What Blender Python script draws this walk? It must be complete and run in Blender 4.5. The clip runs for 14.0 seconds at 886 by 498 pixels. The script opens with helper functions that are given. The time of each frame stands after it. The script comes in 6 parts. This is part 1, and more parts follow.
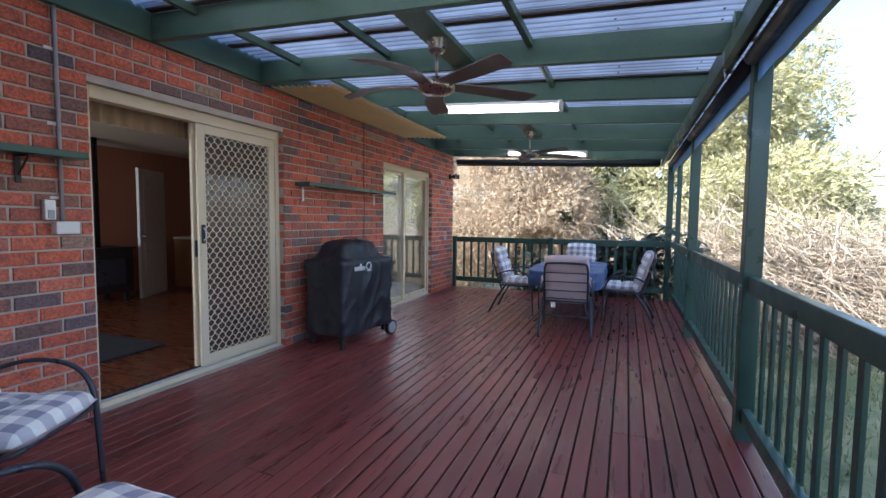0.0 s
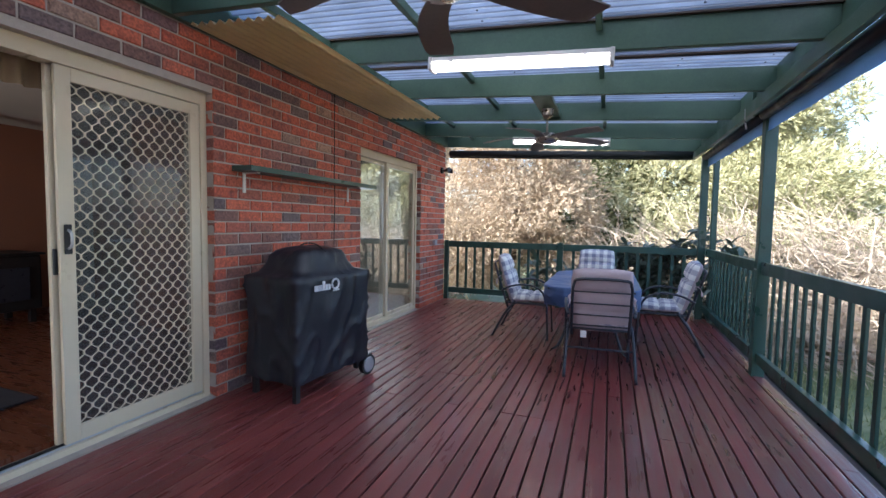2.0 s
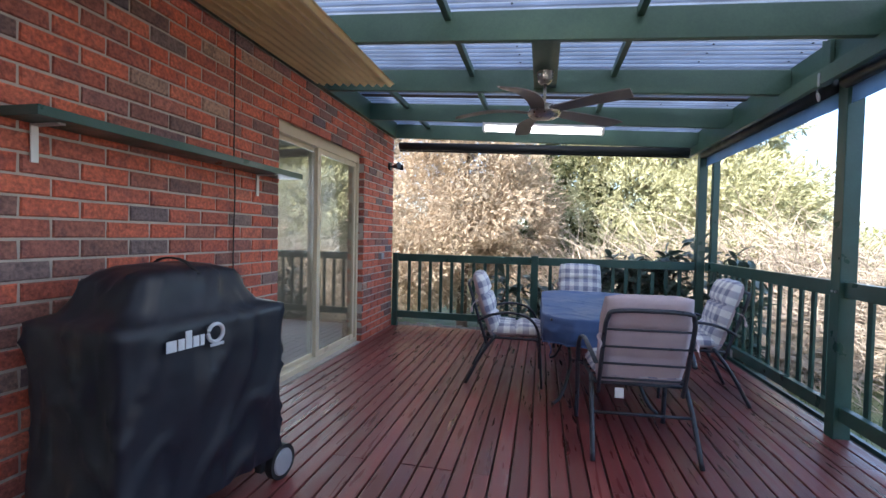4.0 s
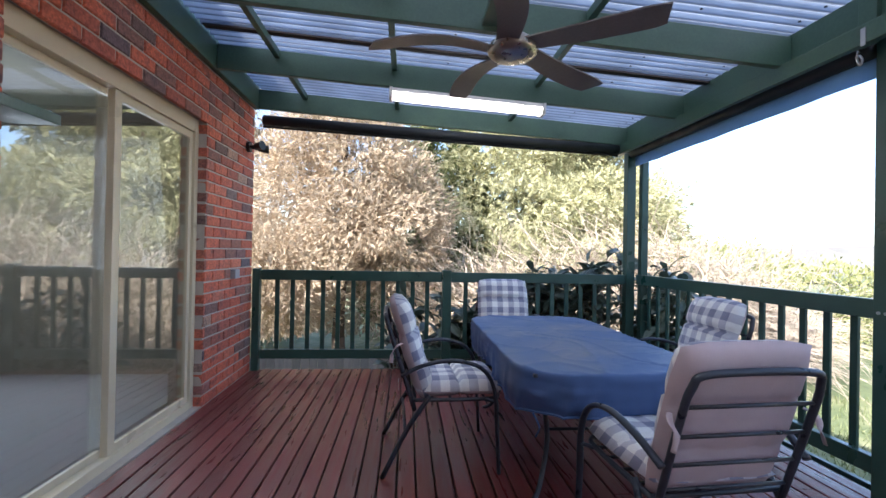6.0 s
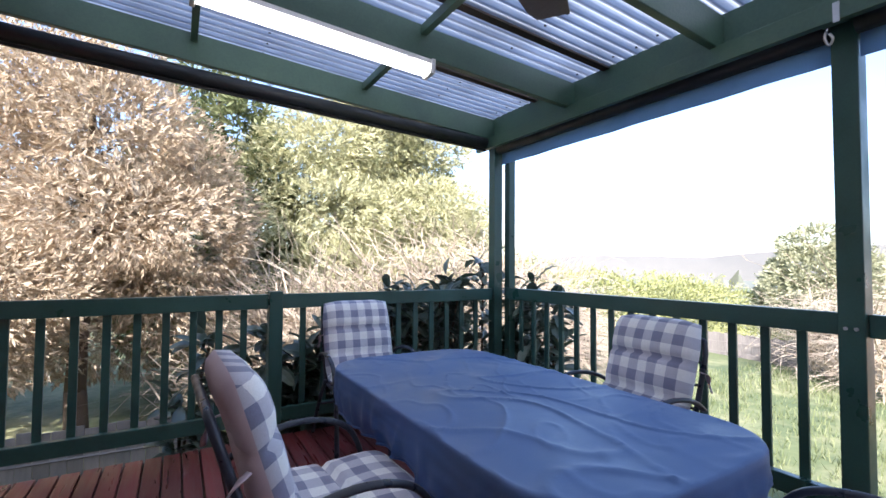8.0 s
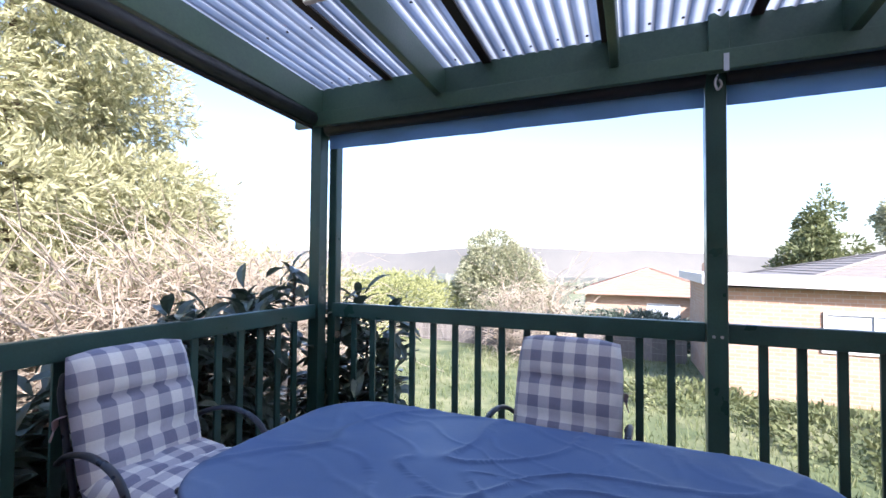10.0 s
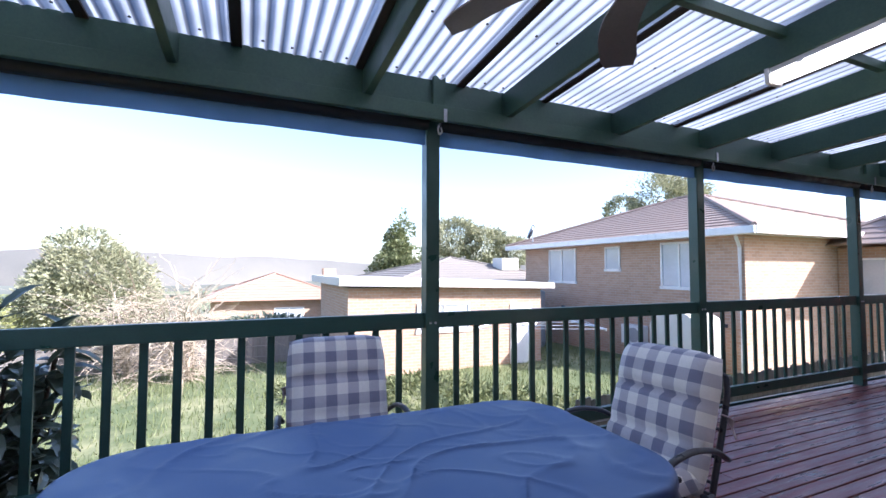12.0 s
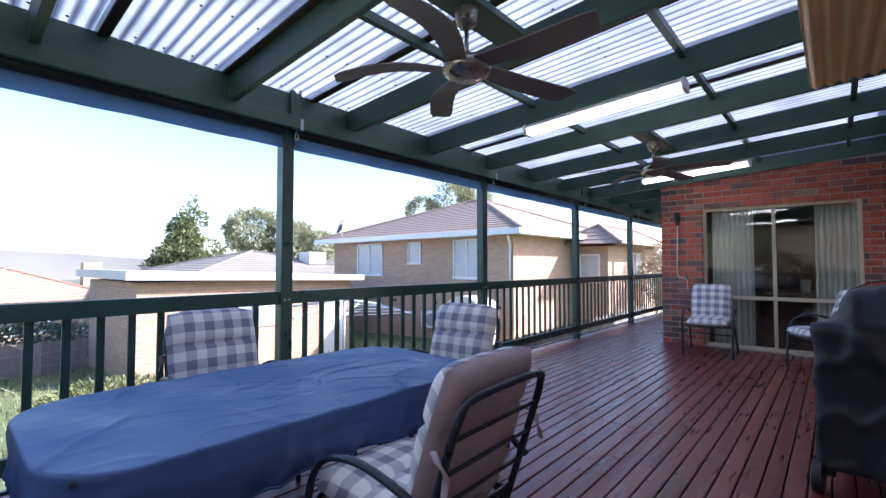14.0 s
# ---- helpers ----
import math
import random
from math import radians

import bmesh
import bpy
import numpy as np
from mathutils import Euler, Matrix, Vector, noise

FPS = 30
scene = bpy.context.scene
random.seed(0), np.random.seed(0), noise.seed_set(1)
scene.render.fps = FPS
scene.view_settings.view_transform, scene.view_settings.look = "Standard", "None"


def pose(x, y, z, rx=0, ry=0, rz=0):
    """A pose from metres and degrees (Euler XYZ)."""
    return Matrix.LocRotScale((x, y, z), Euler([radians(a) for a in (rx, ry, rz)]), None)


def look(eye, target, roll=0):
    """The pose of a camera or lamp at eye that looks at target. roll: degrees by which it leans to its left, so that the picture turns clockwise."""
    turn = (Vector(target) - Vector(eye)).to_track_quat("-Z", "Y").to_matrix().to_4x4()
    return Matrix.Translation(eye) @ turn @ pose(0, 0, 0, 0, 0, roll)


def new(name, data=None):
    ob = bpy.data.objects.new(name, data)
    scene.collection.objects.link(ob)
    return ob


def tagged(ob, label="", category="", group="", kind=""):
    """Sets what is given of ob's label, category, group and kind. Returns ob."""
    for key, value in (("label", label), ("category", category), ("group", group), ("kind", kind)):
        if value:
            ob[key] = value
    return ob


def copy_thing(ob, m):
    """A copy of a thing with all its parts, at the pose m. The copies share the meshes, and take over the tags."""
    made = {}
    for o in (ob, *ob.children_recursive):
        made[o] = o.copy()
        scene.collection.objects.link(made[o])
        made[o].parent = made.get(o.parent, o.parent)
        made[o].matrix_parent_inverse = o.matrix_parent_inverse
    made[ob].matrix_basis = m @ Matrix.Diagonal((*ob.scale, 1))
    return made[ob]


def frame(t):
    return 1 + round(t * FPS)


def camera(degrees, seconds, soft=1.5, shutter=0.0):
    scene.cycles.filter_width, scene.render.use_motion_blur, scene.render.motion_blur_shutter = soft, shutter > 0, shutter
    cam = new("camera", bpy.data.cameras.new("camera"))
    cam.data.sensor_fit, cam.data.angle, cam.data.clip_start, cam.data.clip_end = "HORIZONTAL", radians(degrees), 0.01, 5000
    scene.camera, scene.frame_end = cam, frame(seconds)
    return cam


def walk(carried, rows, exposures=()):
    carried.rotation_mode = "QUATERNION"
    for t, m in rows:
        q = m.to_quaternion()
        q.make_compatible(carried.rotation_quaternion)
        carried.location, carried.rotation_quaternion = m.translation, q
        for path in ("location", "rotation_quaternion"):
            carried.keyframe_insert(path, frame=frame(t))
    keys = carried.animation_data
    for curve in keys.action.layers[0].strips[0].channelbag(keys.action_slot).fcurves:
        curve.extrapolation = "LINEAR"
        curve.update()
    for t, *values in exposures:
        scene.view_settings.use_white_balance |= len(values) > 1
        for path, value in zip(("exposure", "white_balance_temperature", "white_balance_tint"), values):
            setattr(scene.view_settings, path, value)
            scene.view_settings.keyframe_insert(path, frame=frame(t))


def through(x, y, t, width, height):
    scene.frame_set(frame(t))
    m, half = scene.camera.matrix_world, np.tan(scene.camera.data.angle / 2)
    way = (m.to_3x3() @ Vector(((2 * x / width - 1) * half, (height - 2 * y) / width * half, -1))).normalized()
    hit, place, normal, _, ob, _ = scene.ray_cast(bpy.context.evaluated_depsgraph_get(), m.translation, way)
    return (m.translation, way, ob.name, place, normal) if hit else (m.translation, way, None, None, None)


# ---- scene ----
cam = camera(89.9, 14.0)
# seconds, the eye and what it looks at in metres, roll in degrees
ROWS = [
    (0, (0.453, 0.169, 1.307), (-0.309, 2.014, 1.178), 0.6),
    (0.5, (0.334, 0.416, 1.337), (-0.424, 2.262, 1.202), 0.9),
    (1, (0.246, 0.7, 1.334), (-0.513, 2.546, 1.199), 0.9),
    (1.5, (0.073, 0.996, 1.294), (-0.661, 2.853, 1.171), 0.9),
    (2, (-0.11, 1.321, 1.295), (-0.811, 3.191, 1.176), 1.0),
    (2.5, (-0.265, 1.618, 1.283), (-0.914, 3.507, 1.175), 1.0),
    (5, (-1.044, 3.245, 1.216), (-1.245, 5.235, 1.193), 1.2),
    (5.5, (-1.163, 3.56, 1.212), (-1.202, 5.56, 1.203), 1.1),
    (6, (-1.237, 3.914, 1.198), (-1.074, 5.907, 1.21), 1.1),
    (6.5, (-1.292, 4.206, 1.208), (-0.936, 6.174, 1.23), 0.8),
    (7, (-1.302, 4.498, 1.181), (-0.736, 6.416, 1.228), 0.8),
    (9.5, (-1.58, 6.079, 1.279), (0.094, 7.172, 1.336), 0.2),
    (10, (-1.525, 6.298, 1.303), (0.311, 7.089, 1.361), 0.5),
    (10.5, (-1.427, 6.464, 1.302), (0.52, 6.919, 1.365), 0.3),
    (11, (-1.377, 6.625, 1.324), (0.621, 6.667, 1.402), -0.2),
    (11.5, (-1.485, 6.828, 1.317), (0.471, 6.421, 1.407), 0.1),
    (12, (-1.626, 7.023, 1.286), (0.206, 6.226, 1.379), 0.1),
    (12.5, (-1.785, 7.215, 1.275), (-0.07, 6.191, 1.367), 0.2),
    (13, (-1.92, 7.423, 1.264), (-0.344, 6.196, 1.356), 0.2),
    (13.5, (-2.019, 7.559, 1.24), (-0.574, 6.179, 1.327), 0.1),
    (14, (-2.092, 7.698, 1.203), (-0.77, 6.199, 1.276), -0.0),
]
walk(cam, [(t, look(eye, aim, roll)) for t, eye, aim, roll in ROWS], [(0, 1.90, 5750, 14), (7, 1.88, 5850, 15), (9.5, 1.64, 5750, 21), (14, 1.60, 5500, 19)])


# ---- light ----
SUN_DIR = Vector((-0.62, -0.62, 0.60)).normalized()
world = bpy.data.worlds.new("world")
scene.world = world
world.use_nodes = True
wn = world.node_tree.nodes
sky = wn.new("ShaderNodeTexSky")
sky.sky_type = "NISHITA"
sky.sun_disc = False
sky.sun_elevation = math.asin(SUN_DIR.z)
sky.sun_rotation = math.atan2(SUN_DIR.x, SUN_DIR.y)
sky.dust_density = 1.6
sky.ozone_density = 1.0
world.node_tree.links.new(sky.outputs[0], wn["Background"].inputs[0])
wn["Background"].inputs[1].default_value = 0.15
sun = new("sun", bpy.data.lights.new("sun", "SUN"))
sun.data.energy, sun.data.angle, sun.data.color = 4.5, radians(0.5), (1.0, 0.93, 0.82)
sun.matrix_world = look((0, 0, 20), Vector((0, 0, 20)) - SUN_DIR)


# ---- materials ----
def ramp(nt, fac, stops):
    n = nt.nodes.new("ShaderNodeValToRGB")
    e = n.color_ramp.elements
    while len(e) < len(stops):
        e.new(0.5)
    for el, (p, c) in zip(e, stops):
        el.position, el.color = p, (*c, 1)
    nt.links.new(fac, n.inputs[0])
    return n.outputs[0]


def mat(name, base, base2=None, rough=0.6, scale=8.0, fine=90.0, bump=0.15, metal=0.0, stretch=(1, 1, 1), coat=0.0, vary=0.0, spec=0.5, rough_vary=0.15, contrast=0.22):
    """A two-scale mottled surface: base to base2 by broad noise, with fine grain in colour, gloss and relief."""
    base2 = base2 or tuple(c * 0.72 for c in base)
    m = bpy.data.materials.new(name)
    m.use_nodes = True
    nt = m.node_tree
    b = nt.nodes["Principled BSDF"]
    tc = nt.nodes.new("ShaderNodeTexCoord")
    mp = nt.nodes.new("ShaderNodeMapping")
    mp.inputs["Scale"].default_value = stretch
    nt.links.new(tc.outputs["Object"], mp.inputs[0])
    vec = mp.outputs[0]
    if vary:
        info = nt.nodes.new("ShaderNodeObjectInfo")
        add = nt.nodes.new("ShaderNodeVectorMath")
        add.operation = "MULTIPLY_ADD"
        comb = nt.nodes.new("ShaderNodeCombineXYZ")
        for k in range(3):
            nt.links.new(info.outputs["Random"], comb.inputs[k])
        nt.links.new(comb.outputs[0], add.inputs[0])
        add.inputs[1].default_value = (37.0, 53.0, 71.0)
        nt.links.new(mp.outputs[0], add.inputs[2])
        vec = add.outputs[0]
    n1 = nt.nodes.new("ShaderNodeTexNoise")
    n1.inputs["Scale"].default_value, n1.inputs["Detail"].default_value = scale, 4
    n2 = nt.nodes.new("ShaderNodeTexNoise")
    n2.inputs["Scale"].default_value, n2.inputs["Detail"].default_value = fine, 3
    for n in (n1, n2):
        nt.links.new(vec, n.inputs["Vector"])
    mixf = nt.nodes.new("ShaderNodeMath")
    mixf.operation = "MULTIPLY_ADD"
    mixf.inputs[1].default_value = 0.35
    nt.links.new(n2.outputs["Fac"], mixf.inputs[0])
    sc = nt.nodes.new("ShaderNodeMath")
    sc.operation = "MULTIPLY"
    sc.inputs[1].default_value = 0.65
    nt.links.new(n1.outputs["Fac"], sc.inputs[0])
    nt.links.new(sc.outputs[0], mixf.inputs[2])
    col = ramp(nt, mixf.outputs[0], [(0.5 - contrast, base2), (0.5 + contrast, base)])
    if vary:
        hsv = nt.nodes.new("ShaderNodeHueSaturation")
        mr = nt.nodes.new("ShaderNodeMapRange")
        mr.inputs["To Min"].default_value, mr.inputs["To Max"].default_value = 1 - vary, 1 + vary
        nt.links.new(info.outputs["Random"], mr.inputs["Value"])
        nt.links.new(mr.outputs[0], hsv.inputs["Value"])
        nt.links.new(col, hsv.inputs["Color"])
        col = hsv.outputs[0]
    nt.links.new(col, b.inputs["Base Color"])
    rr = nt.nodes.new("ShaderNodeMapRange")
    rr.inputs["To Min"].default_value, rr.inputs["To Max"].default_value = max(0.02, rough - rough_vary), min(1, rough + rough_vary)
    rr.inputs["From Min"].default_value, rr.inputs["From Max"].default_value = 0.3, 0.7
    nt.links.new(n1.outputs["Fac"], rr.inputs["Value"])
    nt.links.new(rr.outputs[0], b.inputs["Roughness"])
    b.inputs["Metallic"].default_value = metal
    b.inputs["Specular IOR Level"].default_value = spec
    b.inputs["Coat Weight"].default_value = coat
    b.inputs["Coat Roughness"].default_value = 0.15
    if bump:
        bp = nt.nodes.new("ShaderNodeBump")
        bp.inputs["Strength"].default_value, bp.inputs["Distance"].default_value = bump, 0.01
        nt.links.new(mixf.outputs[0], bp.inputs["Height"])
        nt.links.new(bp.outputs[0], b.inputs["Normal"])
    return m


def brick_mat(name, island):
    """Tumbled clay bricks, each in a tone of its own, with dark burnt flashes."""
    m = bpy.data.materials.new(name)
    m.use_nodes = True
    nt = m.node_tree
    b = nt.nodes["Principled BSDF"]
    if island:
        rnd = nt.nodes.new("ShaderNodeNewGeometry").outputs["Random Per Island"]
    else:
        rnd = nt.nodes.new("ShaderNodeObjectInfo").outputs["Random"]
    tone = ramp(nt, rnd, [(0.0, (0.54, 0.120, 0.068)), (0.26, (0.62, 0.155, 0.085)), (0.44, (0.44, 0.112, 0.072)), (0.56, (0.31, 0.130, 0.098)), (0.68, (0.18, 0.110, 0.102)), (0.76, (0.56, 0.135, 0.080)), (0.88, (0.64, 0.20, 0.12)), (0.94, (0.12, 0.096, 0.12)), (1.0, (0.48, 0.30, 0.21))])
    geo = nt.nodes.new("ShaderNodeNewGeometry")
    n1 = nt.nodes.new("ShaderNodeTexNoise")
    n1.inputs["Scale"].default_value, n1.inputs["Detail"].default_value = 11.0, 7
    n2 = nt.nodes.new("ShaderNodeTexNoise")
    n2.inputs["Scale"].default_value, n2.inputs["Detail"].default_value = 70.0, 6
    for n in (n1, n2):
        nt.links.new(geo.outputs["Position"], n.inputs["Vector"])
    flash = ramp(nt, n1.outputs["Fac"], [(0.54, (0, 0, 0)), (0.72, (1, 1, 1))])
    mx = nt.nodes.new("ShaderNodeMix")
    mx.data_type = "RGBA"
    fm = nt.nodes.new("ShaderNodeMath")
    fm.operation = "MULTIPLY"
    fm.inputs[1].default_value = 0.55
    nt.links.new(flash, fm.inputs[0])
    nt.links.new(fm.outputs[0], mx.inputs["Factor"])
    nt.links.new(tone, mx.inputs["A"])
    mx.inputs["B"].default_value = (0.085, 0.062, 0.075, 1)
    gr = ramp(nt, n2.outputs["Fac"], [(0.3, (0.52, 0.52, 0.54)), (0.7, (1.28, 1.24, 1.20))])
    mu = nt.nodes.new("ShaderNodeMix")
    mu.data_type, mu.blend_type = "RGBA", "MULTIPLY"
    mu.inputs["Factor"].default_value = 1.0
    nt.links.new(mx.outputs["Result"], mu.inputs["A"])
    nt.links.new(gr, mu.inputs["B"])
    nt.links.new(mu.outputs["Result"], b.inputs["Base Color"])
    b.inputs["Roughness"].default_value = 0.72
    bp = nt.nodes.new("ShaderNodeBump")
    bp.inputs["Strength"].default_value, bp.inputs["Distance"].default_value = 0.5, 0.006
    nt.links.new(n2.outputs["Fac"], bp.inputs["Height"])
    nt.links.new(bp.outputs[0], b.inputs["Normal"])
    return m


def gingham_mat():
    """Woven check of white and slate squares, laid out by the cushion's own UV in metres."""
    m = bpy.data.materials.new("gingham")
    m.use_nodes = True
    nt = m.node_tree
    b = nt.nodes["Principled BSDF"]
    uv = nt.nodes.new("ShaderNodeUVMap")
    sep = nt.nodes.new("ShaderNodeSeparateXYZ")
    nt.links.new(uv.outputs[0], sep.inputs[0])
    bands = []
    for k in range(2):
        d = nt.nodes.new("ShaderNodeMath")
        d.operation = "MULTIPLY"
        d.inputs[1].default_value = 1 / 0.106
        nt.links.new(sep.outputs[k], d.inputs[0])
        f = nt.nodes.new("ShaderNodeMath")
        f.operation = "FRACT"
        nt.links.new(d.outputs[0], f.inputs[0])
        g = nt.nodes.new("ShaderNodeMath")
        g.operation = "GREATER_THAN"
        g.inputs[1].default_value = 0.5
        nt.links.new(f.outputs[0], g.inputs[0])
        bands.append(g.outputs[0])
    s = nt.nodes.new("ShaderNodeMath")
    s.operation = "ADD"
    nt.links.new(bands[0], s.inputs[0])
    nt.links.new(bands[1], s.inputs[1])
    h = nt.nodes.new("ShaderNodeMath")
    h.operation = "MULTIPLY"
    h.inputs[1].default_value = 0.5
    nt.links.new(s.outputs[0], h.inputs[0])
    col = ramp(nt, h.outputs[0], [(0.0, (0.85, 0.84, 0.81)), (0.5, (0.53, 0.52, 0.57)), (1.0, (0.225, 0.23, 0.32))])
    nt.nodes[-1].color_ramp.interpolation = "LINEAR"
    no = nt.nodes.new("ShaderNodeTexNoise")
    no.inputs["Scale"].default_value, no.inputs["Detail"].default_value = 400.0, 2
    tc = nt.nodes.new("ShaderNodeTexCoord")
    nt.links.new(tc.outputs["Object"], no.inputs["Vector"])
    gr = ramp(nt, no.outputs["Fac"], [(0.3, (0.85, 0.85, 0.85)), (0.7, (1.1, 1.1, 1.1))])
    mu = nt.nodes.new("ShaderNodeMix")
    mu.data_type, mu.blend_type = "RGBA", "MULTIPLY"
    mu.inputs["Factor"].default_value = 1.0
    nt.links.new(col, mu.inputs["A"])
    nt.links.new(gr, mu.inputs["B"])
    nt.links.new(mu.outputs["Result"], b.inputs["Base Color"])
    b.inputs["Roughness"].default_value = 0.9
    b.inputs["Sheen Weight"].default_value = 0.2
    bp = nt.nodes.new("ShaderNodeBump")
    bp.inputs["Strength"].default_value, bp.inputs["Distance"].default_value = 0.25, 0.003
    nt.links.new(no.outputs["Fac"], bp.inputs["Height"])
    nt.links.new(bp.outputs[0], b.inputs["Normal"])
    return m


def glass_mat(name, tint=(0.9, 0.95, 0.95)):
    m = bpy.data.materials.new(name)
    m.use_nodes = True
    nt = m.node_tree
    nt.nodes.remove(nt.nodes["Principled BSDF"])
    tr = nt.nodes.new("ShaderNodeBsdfTransparent")
    tr.inputs[0].default_value = (*tint, 1)
    gl = nt.nodes.new("ShaderNodeBsdfGlossy")
    gl.inputs["Roughness"].default_value = 0.01
    lw = nt.nodes.new("ShaderNodeLayerWeight")
    lw.inputs[0].default_value = 0.5
    pw = nt.nodes.new("ShaderNodeMath")
    pw.operation = "POWER"
    pw.inputs[1].default_value = 2.2
    nt.links.new(lw.outputs["Facing"], pw.inputs[0])
    fr = nt.nodes.new("ShaderNodeMath")
    fr.operation = "MULTIPLY_ADD"
    fr.inputs[1].default_value, fr.inputs[2].default_value = 0.85, 0.09
    nt.links.new(pw.outputs[0], fr.inputs[0])
    mx = nt.nodes.new("ShaderNodeMixShader")
    nt.links.new(fr.outputs[0], mx.inputs[0])
    nt.links.new(tr.outputs[0], mx.inputs[1])
    nt.links.new(gl.outputs[0], mx.inputs[2])
    nt.links.new(mx.outputs[0], nt.nodes["Material Output"].inputs[0])
    return m


def sheet_mat(name, colour, through_colour, amount=0.6, dirt=0.35, pitch=0.0, phase=0.0):
    """Translucent corrugated plastic: part diffuse, part translucent, with grime."""
    m = bpy.data.materials.new(name)
    m.use_nodes = True
    nt = m.node_tree
    nt.nodes.remove(nt.nodes["Principled BSDF"])
    geo = nt.nodes.new("ShaderNodeNewGeometry")
    n = nt.nodes.new("ShaderNodeTexNoise")
    n.inputs["Scale"].default_value, n.inputs["Detail"].default_value = 3.0, 6
    nt.links.new(geo.outputs["Position"], n.inputs["Vector"])
    a = ramp(nt, n.outputs["Fac"], [(0.35, tuple(c * (1 - dirt) for c in through_colour)), (0.65, through_colour)])
    if pitch:
        # shading of the corrugation put into the colour: dark stripes along its valleys
        sp = nt.nodes.new("ShaderNodeSeparateXYZ")
        nt.links.new(geo.outputs["Position"], sp.inputs[0])
        k1 = nt.nodes.new("ShaderNodeMath")
        k1.operation = "MULTIPLY_ADD"
        k1.inputs[1].default_value, k1.inputs[2].default_value = math.tau / pitch, -phase * math.tau / pitch
        nt.links.new(sp.outputs[1], k1.inputs[0])
        k2 = nt.nodes.new("ShaderNodeMath")
        k2.operation = "COSINE"
        nt.links.new(k1.outputs[0], k2.inputs[0])
        k3 = nt.nodes.new("ShaderNodeMath")
        k3.operation = "MULTIPLY_ADD"
        k3.inputs[1].default_value, k3.inputs[2].default_value = 0.5, 0.5
        nt.links.new(k2.outputs[0], k3.inputs[0])
        strip = ramp(nt, k3.outputs[0], [(0.02, (0.36, 0.37, 0.39)), (0.30, (1, 1, 1))])
        mm = nt.nodes.new("ShaderNodeMix")
        mm.data_type, mm.blend_type = "RGBA", "MULTIPLY"
        mm.inputs["Factor"].default_value = 1.0
        nt.links.new(a, mm.inputs["A"])
        nt.links.new(strip, mm.inputs["B"])
        a = mm.outputs["Result"]
        md = nt.nodes.new("ShaderNodeMix")
        md.data_type, md.blend_type = "RGBA", "MULTIPLY"
        md.inputs["Factor"].default_value = 0.75
        md.inputs["A"].default_value = (*colour, 1)
        nt.links.new(strip, md.inputs["B"])
    tl = nt.nodes.new("ShaderNodeBsdfTranslucent")
    nt.links.new(a, tl.inputs[0])
    df = nt.nodes.new("ShaderNodeBsdfPrincipled")
    df.inputs["Base Color"].default_value = (*colour, 1)
    df.inputs["Roughness"].default_value = 0.35
    if pitch:
        nt.links.new(md.outputs["Result"], df.inputs["Base Color"])
    mx = nt.nodes.new("ShaderNodeMixShader")
    mx.inputs[0].default_value = amount
    nt.links.new(df.outputs[0], mx.inputs[1])
    nt.links.new(tl.outputs[0], mx.inputs[2])
    nt.links.new(mx.outputs[0], nt.nodes["Material Output"].inputs[0])
    return m


def glow_mat(name, colour, strength):
    m = bpy.data.materials.new(name)
    m.use_nodes = True
    b = m.node_tree.nodes["Principled BSDF"]
    b.inputs["Base Color"].default_value = (0.8, 0.8, 0.8, 1)
    b.inputs["Emission Color"].default_value = (*colour, 1)
    b.inputs["Emission Strength"].default_value = strength
    return m


